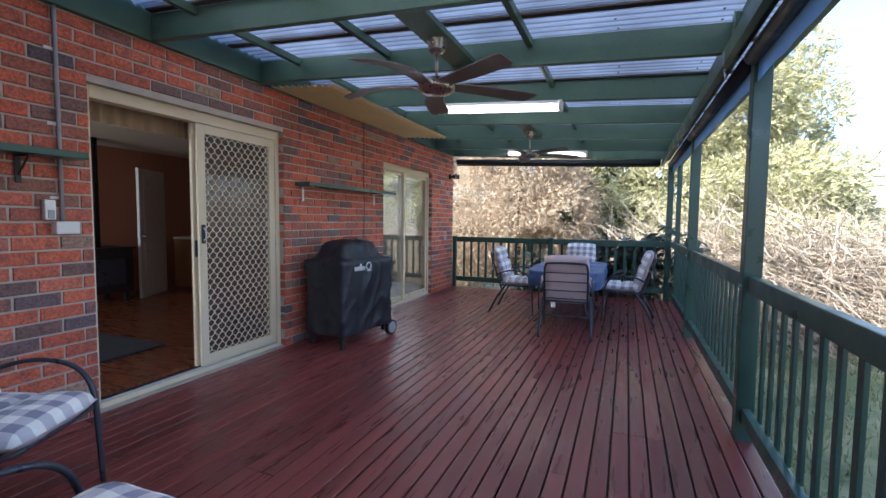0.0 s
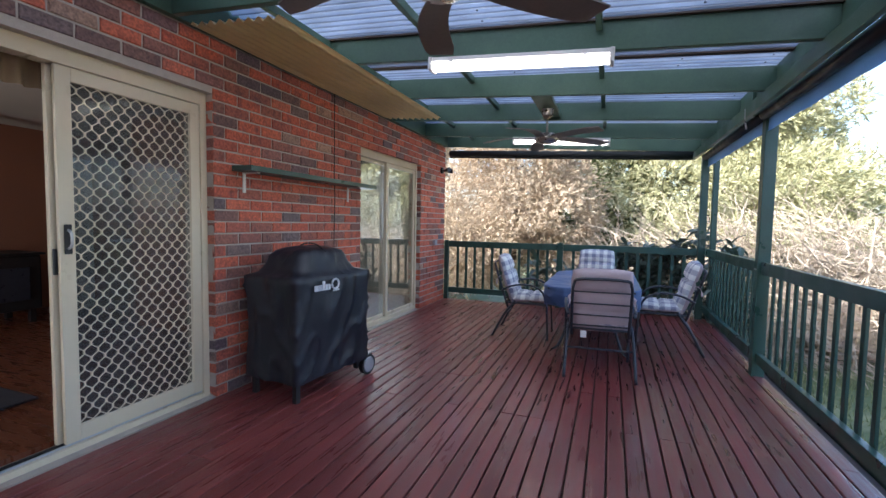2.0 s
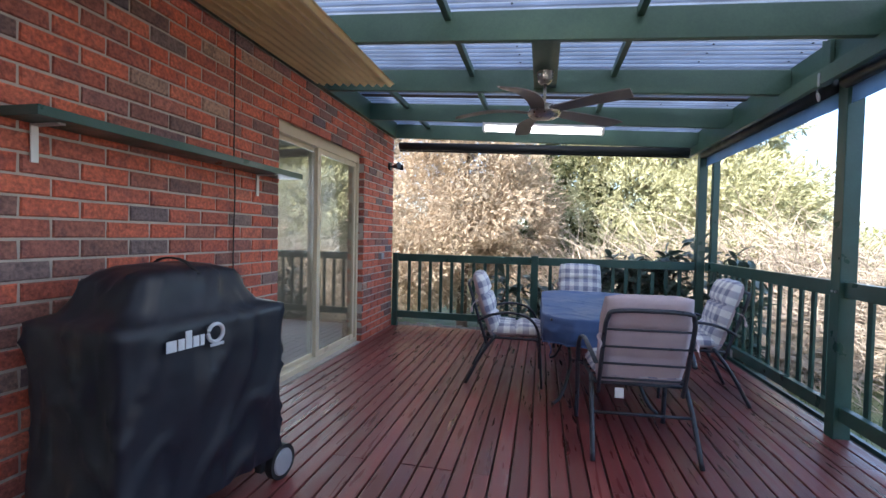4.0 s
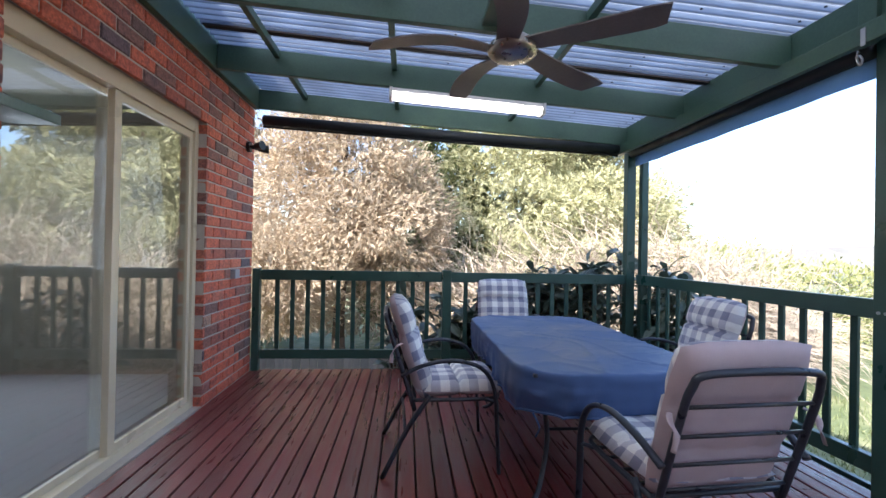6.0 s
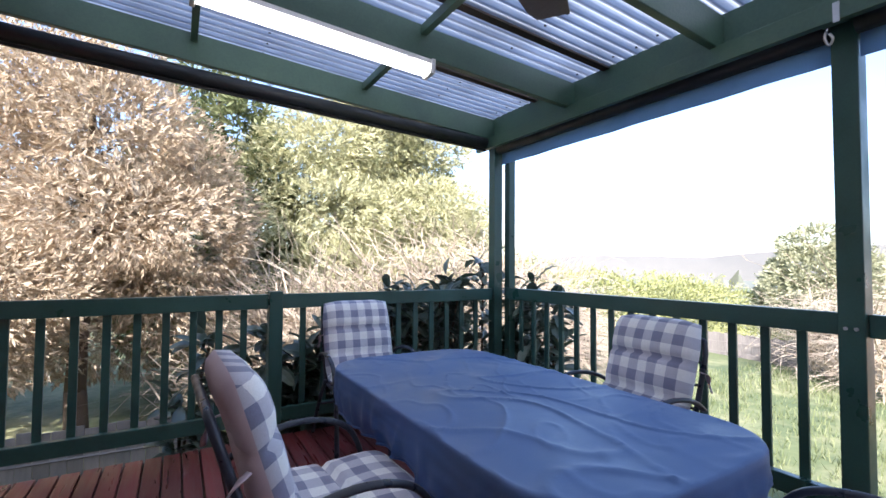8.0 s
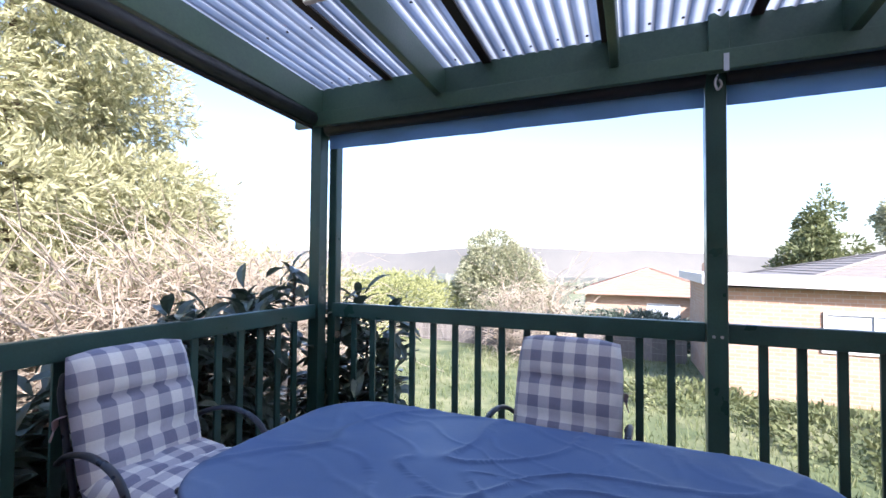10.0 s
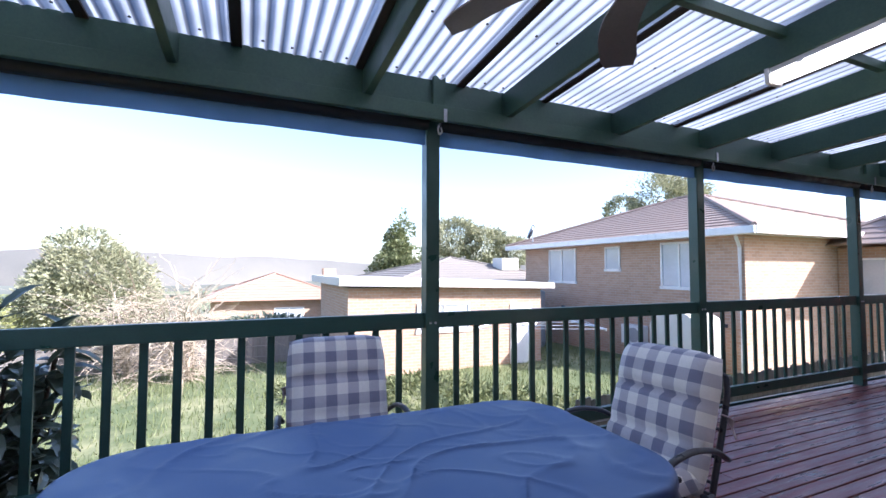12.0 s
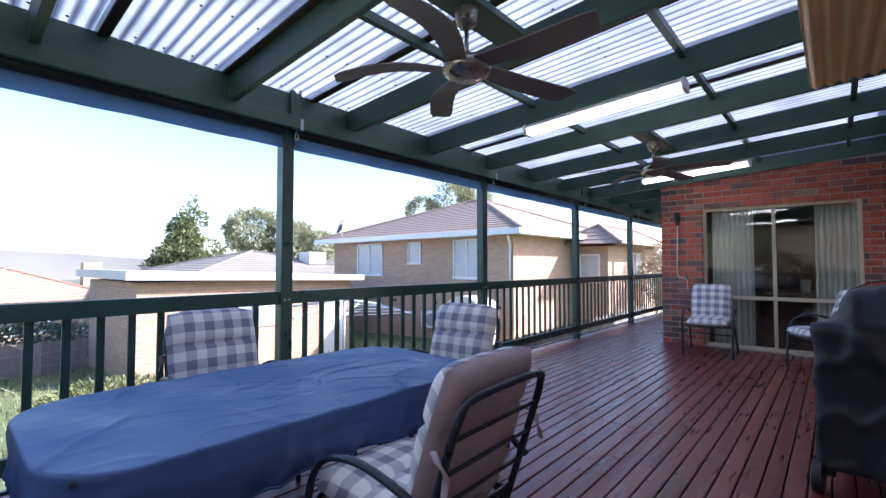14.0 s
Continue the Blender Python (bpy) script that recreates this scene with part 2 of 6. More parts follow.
M = {
    "brick": brick_mat("brick_piece", False),
    "brickwork": brick_mat("brick_joined", True),
    "mortar": mat("mortar", (0.54, 0.48, 0.42), (0.40, 0.35, 0.30), 0.95, 12, 200, 0.4),
    "green": mat("green_paint", (0.036, 0.098, 0.078), (0.020, 0.060, 0.048), 0.40, 5, 120, 0.12, stretch=(1, 1, 1), coat=0.1),
    "green_beam": mat("green_beam_paint", (0.082, 0.150, 0.102), (0.046, 0.095, 0.066), 0.45, 3.5, 70, 0.2),
    "deck": mat("stained_deck", (0.222, 0.048, 0.042), (0.122, 0.027, 0.025), 0.38, 3.5, 60, 0.28, stretch=(9, 0.8, 9), vary=0.24, coat=0.2, rough_vary=0.16),
    "cream": mat("cream_powder_coat", (0.70, 0.61, 0.44), (0.63, 0.54, 0.38), 0.4, 4, 60, 0.03, contrast=0.4),
    "white": mat("white_enamel", (0.80, 0.79, 0.76), (0.72, 0.71, 0.69), 0.4, 6, 80, 0.03),
    "glass": glass_mat("window_glass"),
    "blue_cloth": mat("navy_cover", (0.066, 0.130, 0.300), (0.048, 0.092, 0.215), 0.5, 4, 300, 0.10),
    "black_cloth": mat("black_cover", (0.011, 0.015, 0.025), (0.007, 0.009, 0.016), 0.45, 6, 260, 0.1),
    "gingham": gingham_mat(),
    "mauve": mat("mauve_canvas", (0.52, 0.42, 0.44), (0.43, 0.345, 0.37), 0.9, 9, 300, 0.2),
    "steel_dark": mat("dark_steel", (0.030, 0.036, 0.052), (0.018, 0.022, 0.032), 0.38, 20, 200, 0.05),
    "nickel": mat("brushed_nickel", (0.42, 0.38, 0.33), (0.34, 0.31, 0.27), 0.32, 30, 200, 0.03, metal=1.0),
    "blade": mat("weathered_blade", (0.20, 0.175, 0.165), (0.13, 0.112, 0.105), 0.5, 8, 90, 0.1),
    "roof_sheet": sheet_mat("clear_roof_sheet", (0.42, 0.45, 0.49), (0.41, 0.455, 0.525), 0.62, 0.35, 0.076, 8.52),
    "amber_sheet": sheet_mat("amber_sheet", (0.86, 0.70, 0.38), (0.80, 0.60, 0.26), 0.25, 0.30),
    "brown_wood": mat("brown_batten", (0.085, 0.058, 0.042), (0.045, 0.032, 0.025), 0.8, 6, 90, 0.3),
    "black": mat("black_plastic", (0.016, 0.016, 0.017), (0.010, 0.010, 0.011), 0.5, 10, 120, 0.05),
    "tube": glow_mat("fluorescent_tube", (1.0, 0.96, 0.88), 6.0),
    "grey": mat("grey_pvc", (0.36, 0.36, 0.38), (0.30, 0.30, 0.32), 0.5, 10, 90, 0.03),
    "steel": mat("galvanised", (0.55, 0.56, 0.58), (0.45, 0.46, 0.48), 0.4, 20, 120, 0.05, metal=0.7),
}


def pale_patches(m, colour, low, high, scale, stretch):
    """Pale patches, of their own shape, over a material's colour."""
    nt = m.node_tree
    b = nt.nodes["Principled BSDF"]
    old = b.inputs["Base Color"].links[0].from_socket
    g = nt.nodes.new("ShaderNodeNewGeometry")
    mp = nt.nodes.new("ShaderNodeMapping")
    mp.inputs["Scale"].default_value = stretch
    nt.links.new(g.outputs["Position"], mp.inputs[0])
    n = nt.nodes.new("ShaderNodeTexNoise")
    n.inputs["Scale"].default_value, n.inputs["Detail"].default_value, n.inputs["Roughness"].default_value = scale, 8, 0.7
    nt.links.new(mp.outputs[0], n.inputs["Vector"])
    f = ramp(nt, n.outputs["Fac"], [(low, (0, 0, 0)), (high, (1, 1, 1))])
    mx = nt.nodes.new("ShaderNodeMix")
    mx.data_type = "RGBA"
    nt.links.new(f, mx.inputs["Factor"])
    nt.links.new(old, mx.inputs["A"])
    mx.inputs["B"].default_value = (*colour, 1)
    nt.links.new(mx.outputs["Result"], b.inputs["Base Color"])


# worn paint together with sky glints, the glints painted into the board colour
pale_patches(M["deck"], (0.30, 0.20, 0.20), 0.64, 0.78, 2.2, (2.2, 0.8, 1))


# ---- shapes ----
def bm_box(bm, x0, x1, y0, y1, z0, z1, bevel=0.0):
    r = bmesh.ops.create_cube(bm, size=1, matrix=Matrix.Translation(((x0 + x1) / 2, (y0 + y1) / 2, (z0 + z1) / 2)) @ Matrix.Diagonal((x1 - x0, y1 - y0, z1 - z0, 1)))
    if bevel:
        es = list({e for v in r["verts"] for e in v.link_edges})
        bmesh.ops.bevel(bm, geom=es, offset=bevel, segments=2, affect="EDGES", profile=0.6)
    return bm


def box(x0, x1, y0, y1, z0, z1, bevel=0.0):
    return bm_box(bmesh.new(), min(x0, x1), max(x0, x1), min(y0, y1), max(y0, y1), min(z0, z1), max(z0, z1), bevel)


def cyl(bm, a, b, r0, r1=None, seg=16):
    a, b = Vector(a), Vector(b)
    d = b - a
    m = Matrix.Translation((a + b) / 2) @ d.to_track_quat("Z", "Y").to_matrix().to_4x4()
    bmesh.ops.create_cone(bm, cap_ends=True, segments=seg, radius1=r0, radius2=r0 if r1 is None else r1, depth=d.length, matrix=m)
    return bm


def tube(bm, pts, r, seg=8, flat=1.0):
    """A bent bar through pts, round or flattened."""
    pts = [Vector(p) for p in pts]
    rings = []
    up = Vector((0, 0, 1))
    for i, p in enumerate(pts):
        t = (pts[min(i + 1, len(pts) - 1)] - pts[max(i - 1, 0)]).normalized()
        s = t.cross(up)
        s = s.normalized() if s.length > 0.05 else t.cross(Vector((0, 1, 0))).normalized()
        n = s.cross(t)
        rings.append([bm.verts.new(p + s * math.cos(k * math.tau / seg) * r + n * math.sin(k * math.tau / seg) * r * flat) for k in range(seg)])
    for a, b in zip(rings, rings[1:]):
        for k in range(seg):
            bm.faces.new((a[k], a[(k + 1) % seg], b[(k + 1) % seg], b[k]))
    bm.faces.new(rings[0][::-1])
    bm.faces.new(rings[-1])
    return bm


def curve_pts(ctrl, n=6):
    """Points on a smooth line through ctrl."""
    c = [Vector(p) for p in ctrl]
    c = [c[0] * 2 - c[1]] + c + [c[-1] * 2 - c[-2]]
    out = []
    for i in range(1, len(c) - 2):
        for k in range(n):
            u = k / n
            p0, p1, p2, p3 = c[i - 1:i + 3]
            out.append(0.5 * (2 * p1 + (p2 - p0) * u + (2 * p0 - 5 * p1 + 4 * p2 - p3) * u * u + (3 * p1 - p0 - 3 * p2 + p3) * u ** 3))
    return out + [c[-2]]


def part(name, bm, material, parent=None, label="", smooth=False):
    me = bpy.data.meshes.new(name)
    bmesh.ops.recalc_face_normals(bm, faces=bm.faces)
    bm.to_mesh(me)
    bm.free()
    if smooth:
        me.polygons.foreach_set("use_smooth", [True] * len(me.polygons))
    for mm in (material if isinstance(material, (list, tuple)) else [material]):
        me.materials.append(mm)
    ob = new(name, me)
    if parent:
        ob.parent = parent
    if label:
        ob["label"] = label
    return ob


def thing(name, label, category, at=None, group="", kind=""):
    return tagged(place(new(name), at), label, category, group, kind)


def place(ob, m):
    if m is not None:
        ob.matrix_basis = m
    return ob


def struct(name, bm, material, label="", category="", smooth=False):
    return tagged(part(name, bm, material, None, "", smooth), label, category, "", "structure")


def corrugated(x0, x1, y0, y1, z_of_x, pitch=0.076, amp=0.009, thick=0.0, per=6, nx=2):
    """A sheet whose waves run along x; its height follows z_of_x."""
    bm = bmesh.new()
    n = max(2, int((y1 - y0) / pitch * per))
    cols = []
    for j in range(n + 1):
        y = y0 + (y1 - y0) * j / n
        dz = amp * math.cos(math.tau * (y - y0) / pitch)
        cols.append([bm.verts.new((x0 + (x1 - x0) * i / nx, y, z_of_x(x0 + (x1 - x0) * i / nx) + dz)) for i in range(nx + 1)])
    for a, b in zip(cols, cols[1:]):
        for i in range(nx):
            bm.faces.new((a[i], a[i + 1], b[i + 1], b[i]))
    return bm


# ---- plan ----
W = -2.75          # brick face of the long wall
R = 0.11           # brick face of the return wall
RC = -0.035        # corner of the return wall
END = 8.40         # far end of the deck
PX = 1.145         # line of the posts
POSTS = [5.91, 3.30, 0.68, -1.95, -4.57]
SOUTH = -6.0
GROUND = -1.5


SLOPE = 0.060


def roof_z(x):
    return 2.335 + (0.95 - x) * SLOPE


# deck
deck_base = struct("deck_frame", box(W - 0.2, 1.26, SOUTH, END + 0.08, -0.30, -0.032), M["brown_wood"], "dark timber joists under the deck", "deck")

# ---- walls ----
DOOR = (1.965, 3.715, 0.0, 2.17)      # opening in the long wall: y0, y1, z0, z1
WIN = (5.695, 7.395, 0.0, 2.15)
WIN3 = (-2.37, -0.605, 0.01, 2.065)   # opening in the return wall: x0, x1, z0, z1
TOP = 2.62


def wall_with_holes(fixed, thick, a0, a1, z0, z1, holes, along):
    """A wall slab cut round its openings; fixed is its face, thick goes behind it."""
    bm = bmesh.new()
    cuts = [a0]
    for h in sorted(holes):
        for s0, s1, b, t in ((cuts[-1], h[0], z0, z1), (h[0], h[1], h[3], z1), (h[0], h[1], z0, h[2])):
            if s1 - s0 > 0.001 and t - b > 0.001:
                if along == "y":
                    bm_box(bm, fixed - thick, fixed, s0, s1, b, t)
                else:
                    bm_box(bm, s0, s1, fixed - thick, fixed, b, t)
        cuts.append(h[1])
    if along == "y":
        bm_box(bm, fixed - thick, fixed, cuts[-1], a1, z0, z1)
    else:
        bm_box(bm, cuts[-1], a1, fixed - thick, fixed, z0, z1)
    return bm


wall_west = struct("wall_west", wall_with_holes(W - 0.008, 0.24, R - 0.25, END + 0.02, -0.3, TOP + 0.3, [DOOR, WIN], "y"), M["mortar"], "red brick house wall with pale mortar joints", "wall")
wall_south = struct("wall_south", wall_with_holes(R - 0.008, 0.24, W, RC - 0.008, -0.3, TOP + 0.2, [WIN3], "x"), M["mortar"], "red brick return wall with pale mortar joints", "wall")
wall_side = struct("wall_side", box(RC - 0.25, RC - 0.008, SOUTH, R - 0.25, -0.3, TOP + 0.2), M["mortar"], "red brick side wall beside the deck walkway", "wall")
wall_north = struct("wall_north", box(-12.0, W - 0.25, END - 0.22, END + 0.015, -1.5, TOP + 0.3), M["mortar"], "brick end wall of the house", "wall")
house_roof = struct("house_roof", box(-12.0, W - 0.02, R - 6.2, END + 0.1, TOP + 0.305, TOP + 0.42), M["brown_wood"], "eave and roof deck of the house", "roof")
house_roof_b = struct("house_roof_south", box(W - 0.02, RC - 0.01, SOUTH - 0.2, R - 0.02, TOP + 0.305, TOP + 0.42), M["brown_wood"], "eave and roof deck of the house wing", "roof")

# deck edge, ledger and roof timbers
edge = struct("deck_fascia", box(1.27, 1.30, SOUTH, END + 0.10, -0.25, -0.01), M["green"], "green painted deck edge board", "deck")
ledger = struct("ledger", box(W + 0.004, W + 0.05, R + 0.01, END, 2.555, 2.78, 0.004), M["green_beam"], "dark green ledger beam along the brick wall", "beam")
ledger_s = struct("ledger_south", box(RC + 0.004, RC + 0.05, SOUTH, R - 0.01, 2.43, 2.60, 0.004), M["green_beam"], "dark green ledger beam on the side wall", "beam")

RAFTERS = [8.36, 7.41, 6.39, 5.40] + [4.40 - 1.01 * k for k in range(11)]


def rafter(y):
    x0 = W + 0.055 if y > R + 0.05 else RC + 0.055
    x1 = 1.02
    bm = bmesh.new()
    vs = [bm.verts.new((x, yy, roof_z(x) + dz)) for x in (x0, x1) for yy in (y - 0.0225, y + 0.0225) for dz in (0, 0.185)]
    for f in ((0, 1, 3, 2), (4, 6, 7, 5), (0, 4, 5, 1), (2, 3, 7, 6), (0, 2, 6, 4), (1, 5, 7, 3)):
        bm.faces.new([vs[i] for i in f])
    bmesh.ops.bevel(bm, geom=list(bm.edges), offset=0.004, segments=1, affect="EDGES")
    ob = part("rafter", bm, M["green_beam"])
    return tagged(ob, "green painted timber rafter under the clear roof", "rafter", "rafters of the deck roof", "structure")


for y in RAFTERS:
    rafter(y)

# noggins between the rafters, and the boards that carry the fans
for x in (-2.25, -1.36, -0.22):
    for a, b in zip(RAFTERS[1:], RAFTERS):
        if a < R + 0.1 and x < 0.3:
            continue
        z = roof_z(x) + 0.125
        tagged(part("noggin", box(x - 0.02, x + 0.02, a + 0.024, b - 0.024, z, z + 0.055, 0.003), M["green_beam"]), "short green timber noggin between rafters", "noggin", "noggins of the deck roof", "structure")
FANS = [(-0.75, 6.0), (-0.72, 2.87)]
for fx, fy in FANS:
    lo, hi = max(r for r in RAFTERS if r < fy), min(r for r in RAFTERS if r > fy)
    z = roof_z(fx) + 0.03
    tagged(part("fan_board", box(fx - 0.09, fx + 0.09, lo + 0.024, hi - 0.024, z, z + 0.04, 0.004), M["green_beam"]), "wide green board carrying a ceiling fan", "board", "", "structure")

# roof sheets, lapped, with dirt held in the laps
y = END + 0.12
SHEET = 0.684
count = 0
while y > SOUTH:
    x0 = W + 0.06 if y - SHEET > R - 0.3 else RC + 0.06
    bm = corrugated(x0, 1.30, y - SHEET - 0.076, y, lambda x: roof_z(x) + 0.203 + (0.004 if count % 2 else 0), amp=0.014)
    struct("roof_sheet", bm, M["roof_sheet"], "clear corrugated plastic roof sheet with grime", "roof sheet", smooth=True)
    bm = box(x0 + 0.02, 1.24, y - SHEET - 0.065, y - SHEET - 0.01, -0.006, 0.006)
    for v in bm.verts:
        v.co.z += roof_z(v.co.x) + 0.1875
    struct("roof_batten", bm, M["brown_wood"], "weathered brown batten under a sheet lap", "batten")
    y -= SHEET
    count += 1

# dark fixing screws through the sheets
bm = bmesh.new()
for x in (0.93, 0.35, -0.95, -2.3):
    k = 0
    y = END - 0.05
    while y > R + 0.2:
        if k % 9 not in (4, 8):
            z = roof_z(x) + 0.186
            cyl(bm, (x + 0.01 * math.sin(k * 2.7), y, z), (x + 0.01 * math.sin(k * 2.7), y, z + 0.006), 0.009, 0.006, 6)
        y -= 0.152
        k += 1
tagged(part("fixing_screws", bm, M["black"]), "rows of dark roofing screws under the clear sheets", "screws", "", "stuff")

# amber sheet over the grill
bm = bmesh.new()
AX0, AX1, AMBER_PITCH = W + 0.055, -1.985, 0.076
steps = int((AX1 - AX0) / AMBER_PITCH * 8)
for layer in (0.0, 0.002):
    rows = []
    for k in range(steps + 1):
        x = AX0 + (AX1 - AX0) * k / steps
        z = 2.548 - (x - W) * 0.075 + 0.014 * math.sin((x - AX0) / AMBER_PITCH * math.tau) + layer
        rows.append([bm.verts.new((x, y, z - 0.006 * math.sin((y - 3.5) * 1.2))) for y in (3.50, 4.17, 4.84, 5.51, 6.18)])
    for p, q in zip(rows, rows[1:]):
        for i in range(4):
            bm.faces.new((p[i], q[i], q[i + 1], p[i + 1]))
struct("amber_roof_sheet", bm, M["amber_sheet"], "amber corrugated plastic panel below the rafters", "roof sheet", smooth=True)

# outer beam over the posts, planks and rolled blinds
struct("beam_upper", box(1.02, 1.066, SOUTH, END + 0.10, 2.327, 2.53, 0.004), M["green_beam"], "green outer roof beam", "beam")
struct("beam_inner", box(0.95, 0.99, SOUTH, END + 0.13, 2.245, 2.343, 0.004), M["green_beam"], "green inner plank of the outer beam", "beam")
struct("beam_outer", box(1.19, 1.235, SOUTH, END + 0.13, 2.225, 2.42, 0.004), M["green_beam"], "green outer plank of the outer beam", "beam")
M["blind"] = mat("blind_canvas", (0.020, 0.026, 0.030), (0.012, 0.015, 0.018), 0.5, 8, 120, 0.1)
M["blind_clear"] = sheet_mat("blind_clear_edge", (0.20, 0.34, 0.52), (0.30, 0.48, 0.75), 0.6, 0.2)


def rolled_blind(y0, y1):
    t = thing("rolled_blind", "rolled-up dark outdoor blind with a clear blue hem under the beam", "blind", group="blinds along the deck")
    bm = bmesh.new()
    cyl(bm, (1.085, y0, 2.255), (1.085, y1, 2.255), 0.043, seg=14)
    part("roll", bm, M["blind"], t, smooth=True)
    bm = bmesh.new()
    n = 24
    pts = [(1.115 + 0.003 * math.sin(k * 1.7), y0 + (y1 - y0) * k / n, 2.118 + 0.002 * math.sin(k * 0.9 + y0)) for k in range(n + 1)]
    top = [bm.verts.new((1.118, p[1], 2.24)) for p in pts]
    low = [bm.verts.new(p) for p in pts]
    for k in range(n):
        bm.faces.new((low[k], low[k + 1], top[k + 1], top[k]))
    bmesh.ops.solidify(bm, geom=list(bm.faces), thickness=0.004)
    part("hem", bm, M["blind_clear"], t, "clear blue plastic hem", smooth=True)


ys = [END] + POSTS
for a, b in zip(ys, ys[1:]):
    rolled_blind(b + 0.05, a - 0.05)
t = thing("rolled_blind", "rolled-up black outdoor blind across the end beam", "blind", group="blinds along the deck")
bm = bmesh.new()
cyl(bm, (W + 0.10, END - 0.04, roof_z(W + 0.1) - 0.105), (0.93, END - 0.04, roof_z(0.93) - 0.045), 0.05, seg=14)
part("roll", bm, M["blind"], t, smooth=True)
bm = bmesh.new()
tube(bm, [(W + 0.10, END - 0.04, roof_z(W + 0.1) - 0.168), (0.93, END - 0.04, roof_z(0.93) - 0.105)], 0.012, 8)
part("bottom_bar", bm, M["black"], t)


def post(x, y, w, top=2.30, label="square green painted timber post"):
    t = tagged(part("post", box(x - w / 2, x + w / 2, y - w / 2, y + w / 2, -0.02, top, 0.006), M["green"]), label, "post", "posts of the deck", "structure")
    return t


post(1.10, 8.425, 0.09)
post(1.225, 8.37, 0.07, label="slim green painted timber post at the corner")
for y in POSTS:
    p = post(PX, y, 0.095)
    for s in (-0.018, 0.018):
        bm = bmesh.new()
        cyl(bm, (PX - 0.0475, y + s, 0.935), (PX - 0.055, y + s, 0.935), 0.008, seg=10)
        part("bolt", bm, M["steel"], p)
    # post head between the planks, strap and the blind's hook
    part("post_head", box(0.992, 1.018, y - 0.045, y + 0.045, 2.25, 2.55, 0.004), M["green_beam"], p)
    part("strap", box(0.945, 0.949, y - 0.035, y - 0.012, 2.235, 2.32), M["steel"], p, "galvanised strap plate")
    bm = bmesh.new()
    tube(bm, curve_pts([(0.96, y + 0.01, 2.225), (0.965, y + 0.022, 2.19), (0.97, y + 0.01, 2.155), (0.965, y - 0.005, 2.175), (0.96, y + 0.005, 2.20)], 5), 0.006, 6)
    part("snap_hook", bm, M["steel"], p, "metal snap hook of the blind", smooth=True)


# balustrades
def balustrade(name, axis, fixed, a0, a1, z_top, n, label):
    t = thing(name, label, "balustrade", group="balustrades of the deck")

    def bar(nm, p0, p1, f0, f1, z0, z1, bv):
        bm = box(f0, f1, p0, p1, z0, z1, bv) if axis == "y" else box(p0, p1, f0, f1, z0, z1, bv)
        return part(nm, bm, M["green"], t)

    bar("top_rail", a0, a1, fixed - 0.0225, fixed + 0.0225, z_top - 0.10, z_top, 0.006)
    bar("bottom_rail", a0, a1, fixed - 0.0225, fixed + 0.0225, 0.115, 0.205, 0.005)
    first = None
    for k in range(n):
        c = a0 + (a1 - a0) * (k + 1) / (n + 1)
        if first is None:
            bm = box(-0.009, 0.009, -0.021, 0.021, 0.19, z_top - 0.05, 0.003) if axis == "y" else box(-0.021, 0.021, -0.009, 0.009, 0.19, z_top - 0.05, 0.003)
            first = part("baluster", bm, M["green"], t)
            me = first.data
            ob = first
        else:
            ob = new("baluster", me)
            ob.parent = t
        off = 0.033
        ob.location = (fixed + off, c, 0) if axis == "y" else (c, fixed + off, 0)
    return t


ZR = 1.0
label = "green timber balustrade with upright slats"
balustrade("balustrade", "y", PX, 5.96, 8.31, ZR, 14, label)
for a, b in zip(POSTS[1:], POSTS):
    balustrade("balustrade", "y", PX, a + 0.05, b - 0.05, ZR, 15, label)
balustrade("balustrade", "y", PX, SOUTH + 0.05, POSTS[-1] - 0.05, ZR, 8, label)
mid = post(-0.823, END + 0.02, 0.09, 1.01, "short green newel post in the end balustrade")
post(W + 0.05, END + 0.02, 0.07, 1.0, "green half post against the brick")
balustrade("balustrade", "x", END + 0.02, W + 0.09, -0.87, 0.99, 11, label)
balustrade("balustrade", "x", END + 0.02, -0.777, 1.05, 0.99, 11, label)
# closing panel at the far south end
struct("wall_end", box(RC, 1.26, SOUTH - 0.05, SOUTH, -0.3, 1.2), M["green"], "green boarded screen closing the walkway", "wall")


# ---- windows and doors ----
def bars(name, parent, specs, material, fixed0, fixed1, axis, bevel=0.004, label=""):
    """Frame members given as (a0, a1, z0, z1) across a wall along axis."""
    for a0, a1, z0, z1 in specs:
        bm = box(fixed0, fixed1, a0, a1, z0, z1, bevel) if axis == "y" else box(a0, a1, fixed0, fixed1, z0, z1, bevel)
        part(name, bm, material, parent, label)


def pane(parent, a0, a1, z0, z1, fixed, axis, material="glass"):
    bm = box(fixed - 0.003, fixed + 0.003, a0, a1, z0, z1) if axis == "y" else box(a0, a1, fixed - 0.003, fixed + 0.003, z0, z1)
    ob = part("pane", bm, M[material], parent)
    ob.visible_shadow = False
    return ob


# sliding screen door
D = W - 0.10
door = thing("door_1", "cream sliding door standing open beside a diamond-mesh screen panel", "door", kind="structure")
y0, y1, z0, z1 = DOOR
bars("door_frame", door, [(y0, y0 + 0.045, z0, z1), (y1 - 0.05, y1, z0, z1), (y0 + 0.045, y1 - 0.05, z1 - 0.085, z1), (y0 + 0.045, y1 - 0.05, -0.01, 0.035)], M["cream"], D - 0.06, D + 0.035, "y")
bars("door_track", door, [(y0 + 0.05, y1 - 0.05, 0.036, 0.048)], M["steel"], D + 0.006, D + 0.012, "y", 0)
bars("door_track", door, [(y0 + 0.05, y1 - 0.05, 0.036, 0.048)], M["black"], D - 0.034, D - 0.012, "y", 0)
